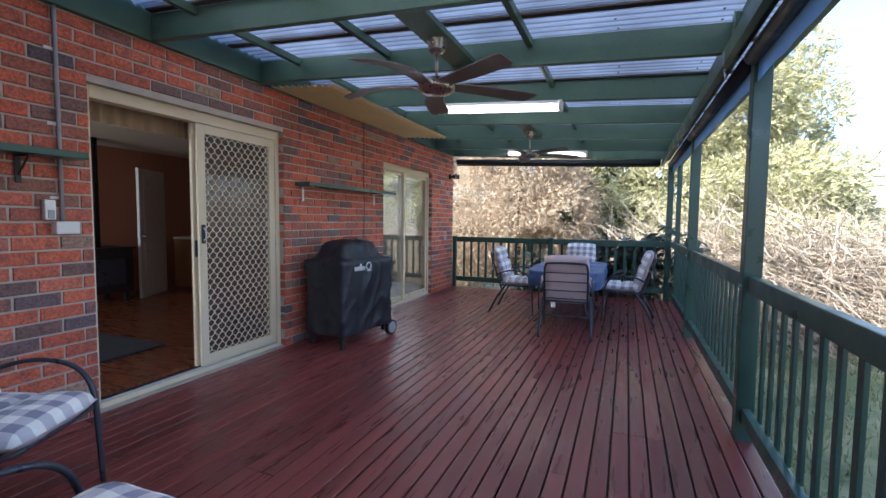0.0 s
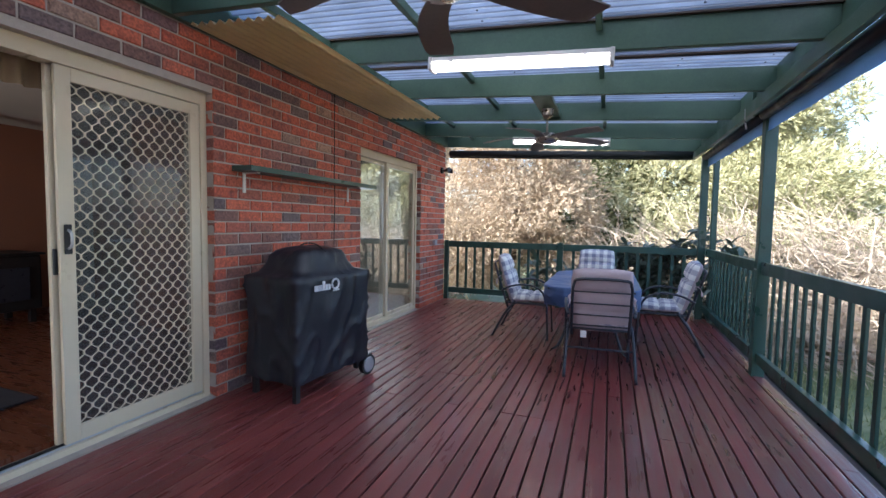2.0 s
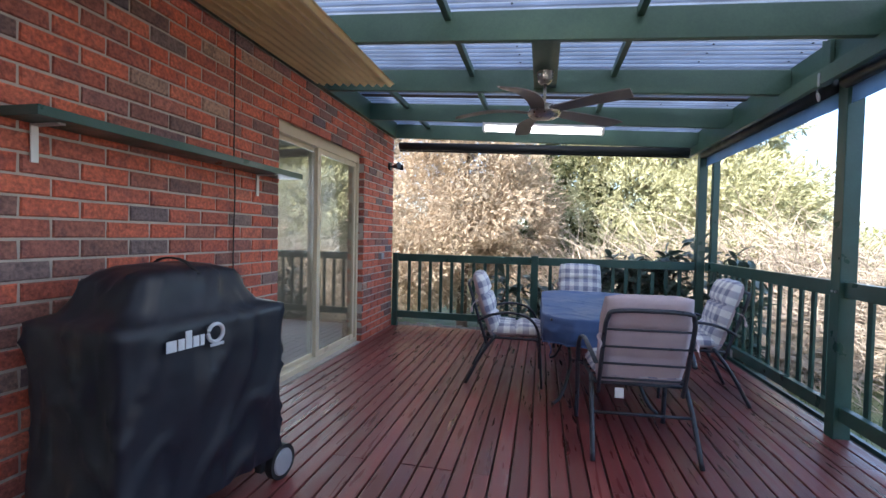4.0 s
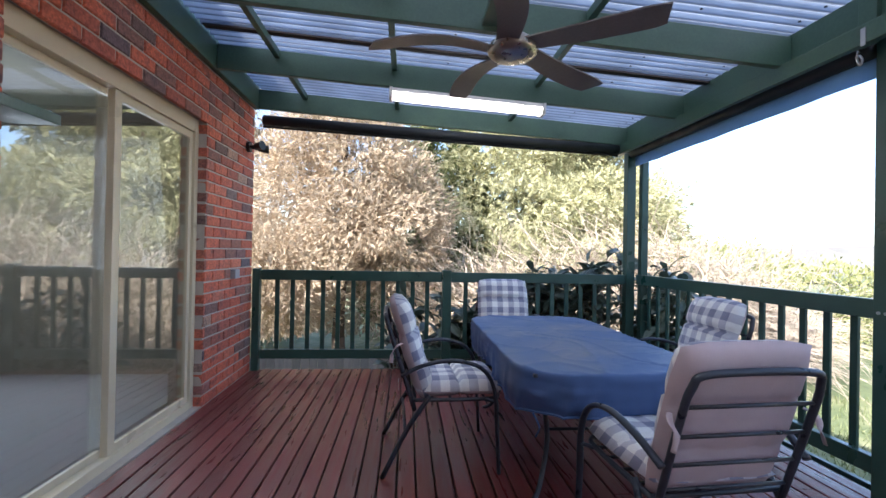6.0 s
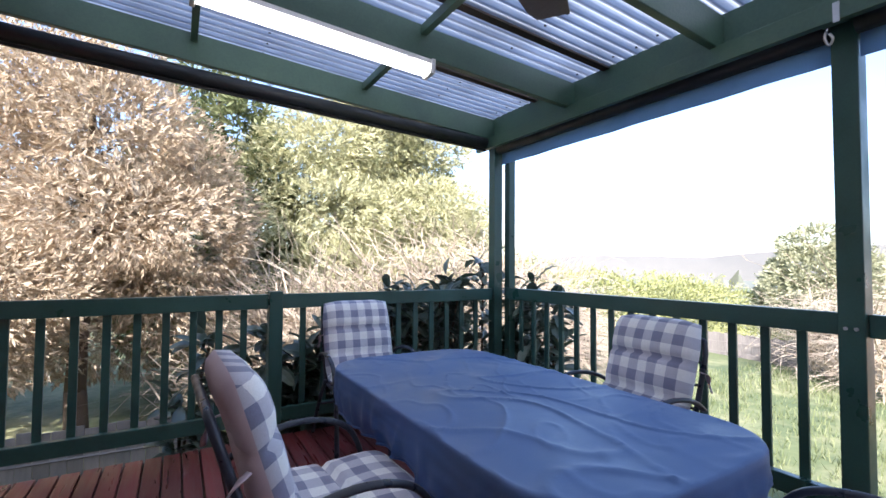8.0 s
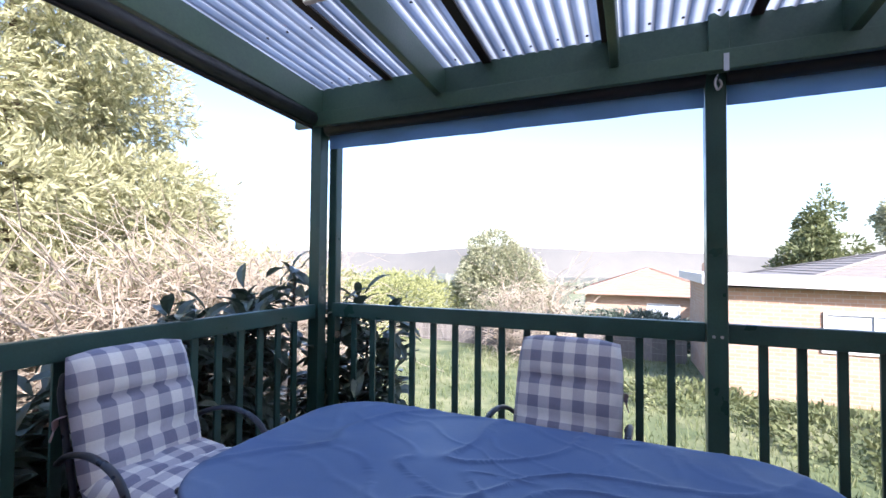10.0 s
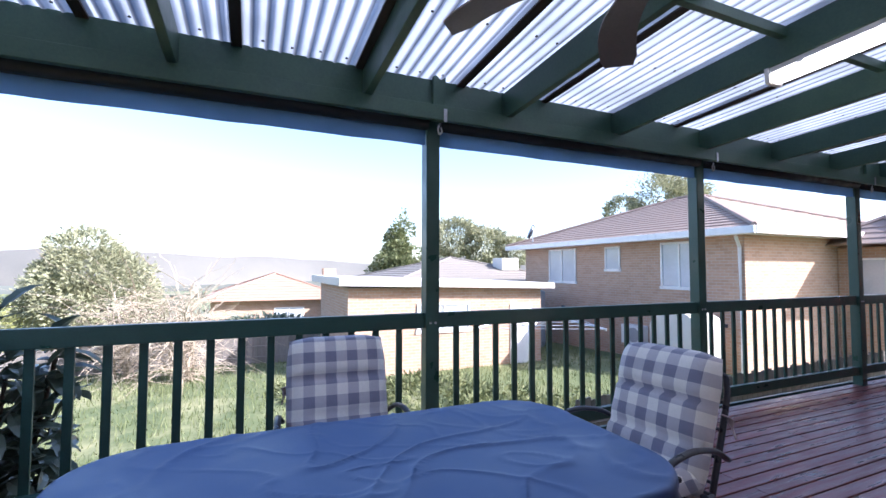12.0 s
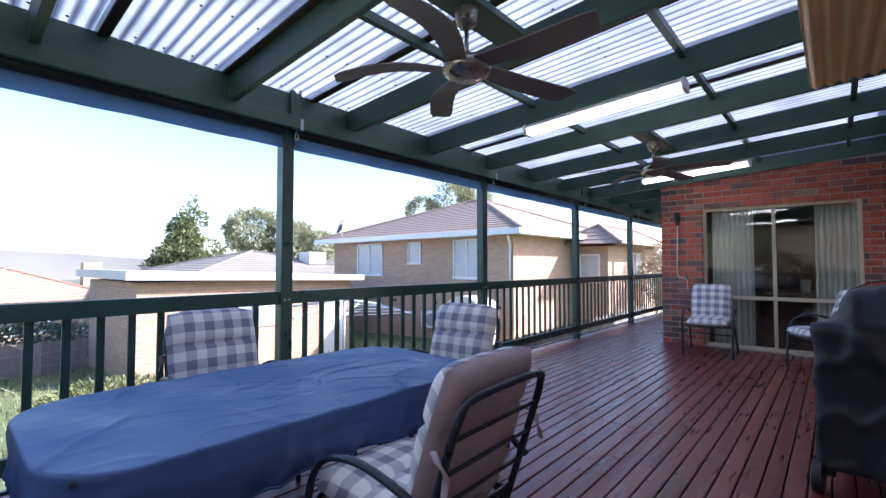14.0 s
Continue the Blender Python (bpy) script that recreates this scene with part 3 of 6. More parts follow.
s0, s1, sb, st = 2.80, 3.663, 0.052, 2.082
leaf = part("screen_leaf", box(D, D + 0.025, s0, s0 + 0.075, sb, st, 0.004), M["cream"], door)
bars("stile", leaf, [(s1 - 0.07, s1, sb, st), (s0 + 0.075, s1 - 0.07, st - 0.075, st), (s0 + 0.075, s1 - 0.07, sb, sb + 0.085)], M["cream"], D + 0.0005, D + 0.0245, "y")
# diamond mesh, strand by strand
bm = bmesh.new()
gy0, gy1, gz0, gz1 = s0 + 0.07, s1 - 0.065, sb + 0.08, st - 0.07
nc, nr = 10, 21
cw, ch = (gy1 - gy0) / nc, (gz1 - gz0) / nr
for k in range(nc + 1):
    for side in (1, -1):
        if (k == 0 and side < 0) or (k == nc and side > 0):
            continue
        pts = []
        for j in range(nr * 8 + 1):
            u = j / 8
            w = 0.5 - 0.5 * math.cos(u * math.tau)
            w = w * w * (3 - 2 * w)
            pts.append((D + 0.0125 + 0.002 * side, gy0 + k * cw + side * w * cw / 2 * 0.99, gz0 + u * ch))
        a = [[bm.verts.new((p[0] + dx, p[1] + dy, p[2])) for dx, dy in ((-0.003, -0.0042), (0.003, -0.0042), (0.003, 0.0042), (-0.003, 0.0042))] for p in pts]
        for r0, r1 in zip(a, a[1:]):
            for q in range(4):
                bm.faces.new((r0[q], r0[(q + 1) % 4], r1[(q + 1) % 4], r1[q]))
part("mesh_grille", bm, M["cream"], leaf, "cream diamond security mesh")
M["flyscreen"] = sheet_mat("flyscreen", (0.07, 0.078, 0.09), (0.05, 0.05, 0.06), 0.3)
fs = M["flyscreen"].node_tree
tr = fs.nodes.new("ShaderNodeBsdfTransparent")
mx = fs.nodes.new("ShaderNodeMixShader")
mx.inputs[0].default_value = 0.62
src = fs.nodes["Material Output"].inputs[0].links[0].from_socket
fs.links.new(src, mx.inputs[1])
fs.links.new(tr.outputs[0], mx.inputs[2])
fs.links.new(mx.outputs[0], fs.nodes["Material Output"].inputs[0])
part("flyscreen", box(D + 0.004, D + 0.006, gy0, gy1, gz0, gz1), M["flyscreen"], leaf, "dark insect screen behind the mesh")
part("lock_plate", box(D + 0.026, D + 0.036, s0 + 0.018, s0 + 0.055, 1.09, 1.25, 0.006), M["black"], leaf, "black screen door lock")
bm = bmesh.new()
tube(bm, curve_pts([(D + 0.036, s0 + 0.036, 1.12), (D + 0.062, s0 + 0.036, 1.14), (D + 0.062, s0 + 0.036, 1.20), (D + 0.036, s0 + 0.036, 1.22)], 5), 0.007, 8)
part("handle", bm, M["steel"], leaf, smooth=True)
# the glass leaf slid behind the screen
gl = part("glass_leaf", box(D - 0.045, D - 0.015, s0 - 0.02, s0 + 0.03, sb, st, 0.004), M["cream"], door)
bars("stile", gl, [(s1 - 0.06, s1 - 0.005, sb, st), (s0 + 0.03, s1 - 0.06, st - 0.06, st), (s0 + 0.03, s1 - 0.06, sb, sb + 0.07)], M["cream"], D - 0.0445, D - 0.0155, "y")
pane(gl, s0 + 0.03, s1 - 0.06, sb + 0.07, st - 0.06, D - 0.03, "y")
part("pull", box(D - 0.014, D - 0.004, s0 - 0.016, s0 + 0.012, 0.98, 1.12, 0.004), M["black"], gl, "dark recessed pull")

# far sliding window
win = thing("window_1", "cream aluminium sliding glass door, closed", "window", kind="structure")
y0, y1, z0, z1 = WIN
bars("window_frame", win, [(y0, y0 + 0.04, z0, z1), (y1 - 0.05, y1, z0, z1), (y0 + 0.04, y1 - 0.05, z1 - 0.10, z1), (y0 + 0.04, y1 - 0.05, -0.01, 0.05)], M["cream"], D - 0.06, D + 0.035, "y")
ym = 6.49
bars("mullion", win, [(ym - 0.03, ym + 0.03, 0.05, z1 - 0.10)], M["cream"], D - 0.02, D + 0.02, "y")
bars("sash", win, [(ym + 0.03, y1 - 0.05, 0.05, 0.095), (ym + 0.03, y1 - 0.05, z1 - 0.15, z1 - 0.10), (y1 - 0.09, y1 - 0.05, 0.095, z1 - 0.15)], M["cream"], D - 0.015, D + 0.015, "y")
bars("sash", win, [(y0 + 0.04, ym - 0.03, 0.05, 0.09), (y0 + 0.04, ym - 0.03, z1 - 0.14, z1 - 0.10)], M["cream"], D - 0.045, D - 0.02, "y")
pane(win, y0 + 0.04, ym, 0.09, z1 - 0.14, D - 0.032, "y")
pane(win, ym + 0.03, y1 - 0.09, 0.095, z1 - 0.15, D, "y")

# dining window in the return wall
E3 = R - 0.09
win3 = thing("window_2", "cream aluminium window with a transom, pale curtains behind", "window", kind="structure")
x0, x1, z0, z1 = WIN3
xm = -1.467
bars("window_frame", win3, [(x0, x0 + 0.045, z0, z1), (x1 - 0.045, x1, z0, z1), (x0 + 0.045, x1 - 0.045, z1 - 0.06, z1), (x0 + 0.045, x1 - 0.045, z0, z0 + 0.045)], M["cream"], E3 - 0.05, E3 + 0.03, "x")
bars("transom", win3, [(x0 + 0.045, x1 - 0.045, 0.71, 0.76)], M["cream"], E3 - 0.04, E3 + 0.02, "x")
bars("mullion", win3, [(xm - 0.022, xm + 0.022, 0.76, z1 - 0.06), (xm - 0.022, xm + 0.022, z0 + 0.045, 0.71)], M["cream"], E3 - 0.03, E3 + 0.015, "x")
for a, b in ((x0 + 0.045, xm - 0.022), (xm + 0.022, x1 - 0.045)):
    pane(win3, a, b, 0.76, z1 - 0.06, E3 - 0.005, "x")
    pane(win3, a, b, z0 + 0.045, 0.71, E3 - 0.005, "x")

# ---- rooms behind the openings ----
M["red_wall"] = mat("terracotta_wall", (0.30, 0.115, 0.060), (0.24, 0.090, 0.048), 0.8, 4, 60, 0.05)
M["cream_wall"] = mat("cream_wall", (0.62, 0.56, 0.46), (0.56, 0.50, 0.41), 0.85, 3, 60, 0.05)
M["floor_wood"] = mat("red_floorboards", (0.17, 0.055, 0.025), (0.10, 0.030, 0.014), 0.3, 4, 60, 0.08, stretch=(1, 8, 1), coat=0.2)
M["carpet"] = mat("pale_carpet", (0.50, 0.50, 0.53), (0.42, 0.42, 0.45), 0.95, 8, 300, 0.4)
IN = W - 0.25


def room(tag, x0, x1, y0, y1, floor_m, wall_m, walls):
    struct("floor_" + tag, box(x0, x1, y0, y1, -0.05, 0.03), M[floor_m], "interior floor", "floor")
    struct("ceiling_" + tag, box(x0, x1, y0, y1, 2.45, 2.5), M["cream_wall"], "plaster ceiling", "ceiling")
    for k, (a, b, c, d) in enumerate(walls):
        struct("wall_%s_%d" % (tag, k + 1), box(a, b, c, d, 0.03, 2.45), M[wall_m], "painted interior wall", "wall")


room("lounge", -7.5, IN, 0.02, 5.0, "floor_wood", "red_wall", [(-7.5, -7.4, 0.02, 5.0), (-5.3, IN, 4.9, 5.0), (-7.4, -6.2, 0.02, 0.12), (-4.6, IN, 0.02, 0.12)])
room("hall", -7.5, -5.3, 5.0, 8.17, "floor_wood", "red_wall", [(-7.5, -7.4, 5.0, 8.17), (-7.4, -5.4, 8.07, 8.17), (-5.4, -5.3, 5.0, 8.07)])
# added area lamp at an unseen opening on the far side, to brighten the lounge
lounge_fill = new("lounge_fill_light", bpy.data.lights.new("lounge_fill_light", "AREA"))
lounge_fill.data.shape, lounge_fill.data.size, lounge_fill.data.size_y, lounge_fill.data.energy, lounge_fill.data.color = "RECTANGLE", 1.5, 2.2, 13, (0.92, 0.96, 1.0)
lounge_fill.matrix_world = look((-5.4, 0.07, 1.25), (-5.4, 2.0, 1.1))
room("bedroom", -5.29, IN, 5.02, 8.17, "carpet", "cream_wall", [(-5.29, -5.2, 5.02, 8.17), (-5.2, -4.9, 8.07, 8.17), (-3.3, IN, 8.07, 8.17), (-5.2, IN, 5.02, 5.1)])
# fill lamp in an assumed, unseen opening of the north wall, lifting the bedroom
bed_fill = new("bedroom_fill_light", bpy.data.lights.new("bedroom_fill_light", "AREA"))
bed_fill.data.shape, bed_fill.data.size, bed_fill.data.size_y, bed_fill.data.energy, bed_fill.data.color = "RECTANGLE", 1.4, 1.7, 8, (0.92, 0.96, 1.0)
bed_fill.matrix_world = look((-4.1, 8.12, 1.3), (-4.1, 6.5, 1.0))
room("dining", W - 0.2, RC - 0.26, -4.5, R - 0.26, "floor_wood", "red_wall", [(W - 0.2, RC - 0.26, -4.5, -4.4), (W - 0.2, W - 0.1, -4.4, R - 0.26), (RC - 0.36, RC - 0.26, -4.4, R - 0.26)])

# ground, one sheet falling to the valley
def ground_z(x, y):
    d = max(0.0, x - 16)
    return GROUND - 0.035 * max(0, x - 3) * min(1, max(0, x - 3) / 14) - min(26.0, 0.11 * d) + 0.02 * math.sin(x * 0.7) * math.cos(y * 0.6)


M["grass"] = mat("lawn", (0.165, 0.190, 0.080), (0.080, 0.110, 0.042), 0.95, 0.7, 12, 0.6)
pale_patches(M["grass"], (0.36, 0.34, 0.18), 0.48, 0.70, 0.45, (1, 1, 1))
bm = bmesh.new()
xs = [-3000, -600, -150, -40, -14, -6] + [-2 + 1.5 * k for k in range(30)] + [48, 56, 66, 80, 110, 160, 260, 500, 1200, 3500]
gy = [-3000, -600, -150, -60, -34] + [-22 + 2 * k for k in range(28)] + [38, 46, 60, 90, 160, 400, 1000, 3000]
grid = [[bm.verts.new((x, y, ground_z(x, y))) for y in gy] for x in xs]
for i in range(len(xs) - 1):
    for j in range(len(gy) - 1):
        bm.faces.new((grid[i][j], grid[i + 1][j], grid[i + 1][j + 1], grid[i][j + 1]))
struct("ground", bm, M["grass"], "rough green lawn falling away to a valley", "ground", smooth=True)


# ---- deck furniture ----
def cushion(w, l, t, seams, bulge=0.5):
    """A stuffed pad: gingham on the upper face (slot 0), canvas below (slot 1); quilted across at seams."""
    bm = bmesh.new()
    uvl = bm.loops.layers.uv.new("UVMap")
    nu, nv = 14, 26

    def height(u, v):
        e = (1 - abs(2 * u - 1) ** 5) * (1 - abs(2 * v - 1) ** 7)
        h = max(e, 0) ** 0.5
        for s in seams:
            h *= 1 - 0.42 * math.exp(-((v - s) / 0.022) ** 2)
        for s in (0.28, 0.72):
            for q in seams:
                h *= 1 - 0.25 * math.exp(-(((u - s) / 0.05) ** 2 + ((v - q) / 0.05) ** 2))
        return h

    layers = []
    for side in (1, -1):
        g = []
        for i in range(nu + 1):
            row = []
            for j in range(nv + 1):
                u, v = i / nu, j / nv
                cu, cv = 2 * u - 1, 2 * v - 1
                k = 1 - 0.06 * max(0, abs(cu) + abs(cv) - 1.55) / 0.45
                wob = 0.004 * math.sin(9 * v + 3 * u) + 0.003 * math.sin(17 * u + 5 * v)
                z = side * height(u, v) * t * (0.62 if side > 0 else 0.38) + wob * height(u, v)
                row.append(bm.verts.new((cu * w / 2 * k, cv * l / 2 * k, z)))
            g.append(row)
        layers.append(g)
    for side, g in enumerate(layers):
        for i in range(nu):
            for j in range(nv):
                vs = (g[i][j], g[i + 1][j], g[i + 1][j + 1], g[i][j + 1])
                f = bm.faces.new(vs if side == 0 else vs[::-1])
                f.material_index = side
                for lp in f.loops:
                    lp[uvl].uv = (lp.vert.co.x + 0.013, lp.vert.co.y)
    bmesh.ops.remove_doubles(bm, verts=bm.verts, dist=0.0006)
    return bm


def build_chair():
    t = thing("patio_chair", "dark steel patio chair with blue-grey gingham cushion", "chair", group="patio chairs")
    S = M["steel_dark"]
    tilt = radians(-72)
    hinge = Vector((0, -0.20, 0.40))

    def back(y, z):
        """A point on the tilted back: y along it, z off it."""
        return (hinge.y - math.cos(-tilt) * y + math.sin(-tilt) * z, hinge.z + math.sin(-tilt) * y + math.cos(-tilt) * z)

    # seat frame
    bm = bmesh.new()
    tube(bm, curve_pts([(-0.25, -0.20, 0.395), (-0.25, 0.15, 0.395), (-0.23, 0.25, 0.40), (-0.15, 0.27, 0.40), (0.15, 0.27, 0.40), (0.23, 0.25, 0.40), (0.25, 0.15, 0.395), (0.25, -0.20, 0.395)], 5), 0.011, 8)
    tube(bm, [(-0.25, -0.20, 0.395), (0.25, -0.20, 0.395)], 0.010, 8)
    part("seat_frame", bm, S, t, smooth=True)
    bm = bmesh.new()
    for y in (-0.10, 0.0, 0.10, 0.19):
        tube(bm, [(-0.25, y, 0.388), (0.25, y, 0.388)], 0.007, 6)
    part("seat_slats", bm, S, t, smooth=True)
    # back frame and its bars
    P = lambda x, a: (x, *back(a, -0.02))
    bm = bmesh.new()
    tube(bm, curve_pts([P(-0.235, -0.06), P(-0.235, 0.30), P(-0.225, 0.43), P(-0.17, 0.475), P(0.17, 0.475), P(0.225, 0.43), P(0.235, 0.30), P(0.235, -0.06)], 5), 0.013, 8)
    part("back_frame", bm, S, t, smooth=True)
    for a in (0.04, 0.14, 0.25, 0.36):
        bm = bmesh.new()
        tube(bm, [P(-0.235, a), P(0.235, a)], 0.007, 6)
        part("back_bar", bm, S, t, smooth=True)
    for s in (-1, 1):
        bm = bmesh.new()
        tube(bm, curve_pts([(s * 0.285, 0.26, 0.0), (s * 0.285, 0.245, 0.25), (s * 0.29, 0.225, 0.46), (s * 0.29, 0.15, 0.575), (s * 0.29, 0.0, 0.615), (s * 0.285, -0.16, 0.59), (s * 0.265, -0.275, 0.53)], 5), 0.015, 8, 0.75)
        part("arm", bm, S, t, smooth=True)
        bm = bmesh.new()
        tube(bm, curve_pts([(s * 0.262, -0.12, 0.42), (s * 0.275, -0.24, 0.25), (s * 0.285, -0.37, 0.0)], 5), 0.014, 8)
        part("leg", bm, S, t, smooth=True)
        for p, q in (((s * 0.25, 0.18, 0.392), (s * 0.287, 0.235, 0.39)), ((s * 0.25, -0.15, 0.392), (s * 0.265, -0.13, 0.41))):
            part("bracket", tube(bmesh.new(), [p, q], 0.009, 6), S, t, smooth=True)
    bm = bmesh.new()
    tube(bm, [(-0.275, -0.25, 0.235), (0.275, -0.25, 0.235)], 0.009, 6)
    part("stretcher", bm, S, t, smooth=True)
    # cushion
    seat = part("seat_cushion", cushion(0.50, 0.50, 0.105, (0.5,)), [M["gingham"], M["mauve"]], t, "gingham seat pad with mauve underside", smooth=True)
    seat.matrix_basis = pose(0, 0.045, 0.437, 0.02)
    bk = part("back_cushion", cushion(0.50, 0.60, 0.12, (0.36, 0.66)), [M["gingham"], M["mauve"]], t, "gingham back pad with mauve canvas rear", smooth=True)
    y, z = back(0.245, 0.052)
    bk.matrix_basis = pose(0, y, z, 0, 0, 180) @ pose(0, 0, 0, 72) 
    for s in (-1, 1):
        bm = bmesh.new()
        y, z = back(0.31, 0.02)
        tube(bm, curve_pts([(s * 0.245, y, z), (s * 0.262, y - 0.03, z - 0.015), (s * 0.255, y - 0.05, z - 0.05), (s * 0.268, y - 0.055, z - 0.10)], 4), 0.011, 6, 0.3)
        part("tie", bm, M["mauve"], t, "mauve cloth tie", smooth=True)
    part("care_tag", box(-0.16, -0.11, back(0.0, -0.03)[0] - 0.055, back(0.0, -0.03)[0] - 0.053, 0.335, 0.395), M["white"], t, "white care tag")
    return t


chair = build_chair()
CHAIRS = [(-0.285, 8.01, 178), (0.455, 6.61, 87), (-0.175, 5.55, 4), (-0.985, 6.57, -88), (-0.80, 0.76, 3), (-2.00, 1.12, -62)]
chair.matrix_basis = pose(CHAIRS[0][0], CHAIRS[0][1], 0, 0, 0, CHAIRS[0][2])
CHAIR_LABELS = {4: "dark steel patio chair with gingham cushion against the brick wall", 5: "dark steel patio chair with gingham cushion beside the doorway"}
for k, (x, y, turn) in enumerate(CHAIRS[1:], 1):
    c = copy_thing(chair, pose(x, y, 0, 0, 0, turn))
    if k in CHAIR_LABELS:
        c["label"] = CHAIR_LABELS[k]

# table
TX, TY, TZ = -0.265, 6.65, 0.68
HX, HY = 0.465, 0.885
table = thing("patio_table", "rectangular patio table on thin curved dark steel legs", "table", pose(TX, TY, 0))
part("tabletop", box(-HX + 0.06, HX - 0.06, -HY + 0.06, HY - 0.06, TZ - 0.03, TZ - 0.012, 0.008), M["steel_dark"], table)
for sx in (-1, 1):
    for sy in (-1, 1):
        bm = bmesh.new()
        tube(bm, curve_pts([(sx * 0.20, sy * 0.42, TZ - 0.03), (sx * 0.25, sy * 0.50, 0.45), (sx * 0.24, sy * 0.52, 0.25), (sx * 0.30, sy * 0.60, 0.06), (sx * 0.36, sy * 0.66, 0.0)], 5), 0.013, 8)
        part("leg", bm, M["steel_dark"], table, smooth=True)
for sy in (-0.51, 0.51):
    part("brace", tube(bmesh.new(), [(-0.24, sy, 0.30), (0.24, sy, 0.30)], 0.008, 6), M["steel_dark"], table, smooth=True)


def outline(hx, hy, r, n=14, step=0.05):
    """A rounded rectangle, from the middle of its east side."""
    out = []
    for cx, cy, a0 in ((hx - r, hy - r, 0), (-hx + r, hy - r, 90), (-hx + r, -hy + r, 180), (hx - r, -hy + r, 270)):
        for k in range(n + 1):
            a = radians(a0 + 90 * k / n)
            out.append((cx + r * math.cos(a), cy + r * math.sin(a)))
    # even out the straight sides
    res = []
    for (x0, y0), (x1, y1) in zip(out, out[1:] + out[:1]):
        d = math.hypot(x1 - x0, y1 - y0)
        m = max(1, int(d / step))
        for q in range(m):
            res.append((x0 + (x1 - x0) * q / m, y0 + (y1 - y0) * q / m))
    return res


def wrinkle(x, y):
    """Soft diagonal creases of a cloth drawn tight over a table."""
    n = noise.noise(Vector((x * 2.2, y * 2.2, 3.1)))
    ridge = 1 - abs(noise.noise(Vector((x * 3.1 + y * 2.2 + n * 0.8, y * 1.3 - x * 1.1, 7.7)))) * 2
    fine = 1 - abs(noise.noise(Vector((x * 6.5 - y * 4.4 + n, y * 3.6 + x * 2.4, 1.3)))) * 2
    where = 0.4 + 0.6 * max(0, noise.noise(Vector((x * 2.6, y * 1.9, 12.0))) + 0.3)
    return 0.008 * max(0, ridge) ** 11 + 0.007 * where * max(0, fine) ** 8 + 0.002 * n


cover = thing("table_cover", "navy blue fitted cloth cover draped over the patio table", "tablecloth", pose(TX, TY, 0))
bm = bmesh.new()
ring0 = outline(HX, HY, 0.24, 24, 0.018)
rings = []
N = len(ring0)
for s in [0.02 + 0.016 * q for q in range(60)] + [0.985]:
    rings.append([(x * s, y * s, TZ + wrinkle(x * s, y * s)) for x, y in ring0])
rings.append([(x * 0.996, y * 0.996, TZ - 0.001) for x, y in ring0])
rings.append([(x, y, TZ - 0.008) for x, y in ring0])
for j in range(1, 15):
    f = j / 14
    row = []
    for k, (x, y) in enumerate(ring0):
        d = Vector((x, y, 0)).normalized()
        s = 1 - abs(noise.noise(Vector((x * 7, y * 7, f * 0.8)))) * 2
        fold = 0.030 * f * max(0, s) ** 3 + 0.012 * f * noise.noise(Vector((x * 14, y * 14, f * 1.5))) + 0.006 * noise.noise(Vector((x * 5, y * 5, f * 9)))
        tuck = -0.03 * f ** 3
        drop = 0.185 + 0.03 * noise.noise(Vector((x * 3, y * 3, 5)))
        row.append((x + d.x * (fold + tuck), y + d.y * (fold + tuck), TZ - 0.01 - drop * f))
    rings.append(row)
vr = [[bm.verts.new(p) for p in r] for r in rings]
for a, b in zip(vr, vr[1:]):
    for k in range(N):
        bm.faces.new((a[k], a[(k + 1) % N], b[(k + 1) % N], b[k]))
bm.faces.new(vr[0])
part("cloth", bm, M["blue_cloth"], cover, smooth=True)
bm = bmesh.new()
tube(bm, [Vector(p) for p in rings[-1]] + [Vector(rings[-1][0])], 0.006, 6)
part("hem", bm, M["blue_cloth"], cover, "stitched hem", smooth=True)
bm = bmesh.new()
tube(bm, curve_pts([(-HX + 0.05, -HY + 0.03, TZ - 0.17), (-HX + 0.07, -HY + 0.0, TZ - 0.22), (-HX + 0.06, -HY + 0.02, TZ - 0.27)], 4), 0.004, 5)
part("drawstring", bm, M["blue_cloth"], cover, "loose drawstring", smooth=True)

# covered grill
grill = thing("covered_barbecue", "wheeled barbecue under a black fabric cover with white lettering", "barbecue", pose(-2.31, 4.22, 0, 0, 0, -8))
bm = bmesh.new()
SECT = [(0.135, 0.262, 0.402), (0.15, 0.266, 0.406), (0.3, 0.262, 0.402), (0.48, 0.262, 0.4), (0.66, 0.264, 0.404), (0.85, 0.27, 0.409), (0.878, 0.266, 0.405), (0.892, 0.248, 0.386), (0.91, 0.215, 0.335), (0.97, 0.188, 0.293), (1.03, 0.168, 0.265), (1.065, 0.145, 0.233), (1.085, 0.1, 0.167), (1.095, 0.04, 0.084)]
dense = []
for (za, xa, ya), (zb, xb, yb) in zip(SECT, SECT[1:]):
    m = max(1, int((zb - za) / 0.02))
    dense += [(za + (zb - za) * q / m, xa + (xb - xa) * q / m, ya + (yb - ya) * q / m) for q in range(m)]
dense.append(SECT[-1])
rings = []
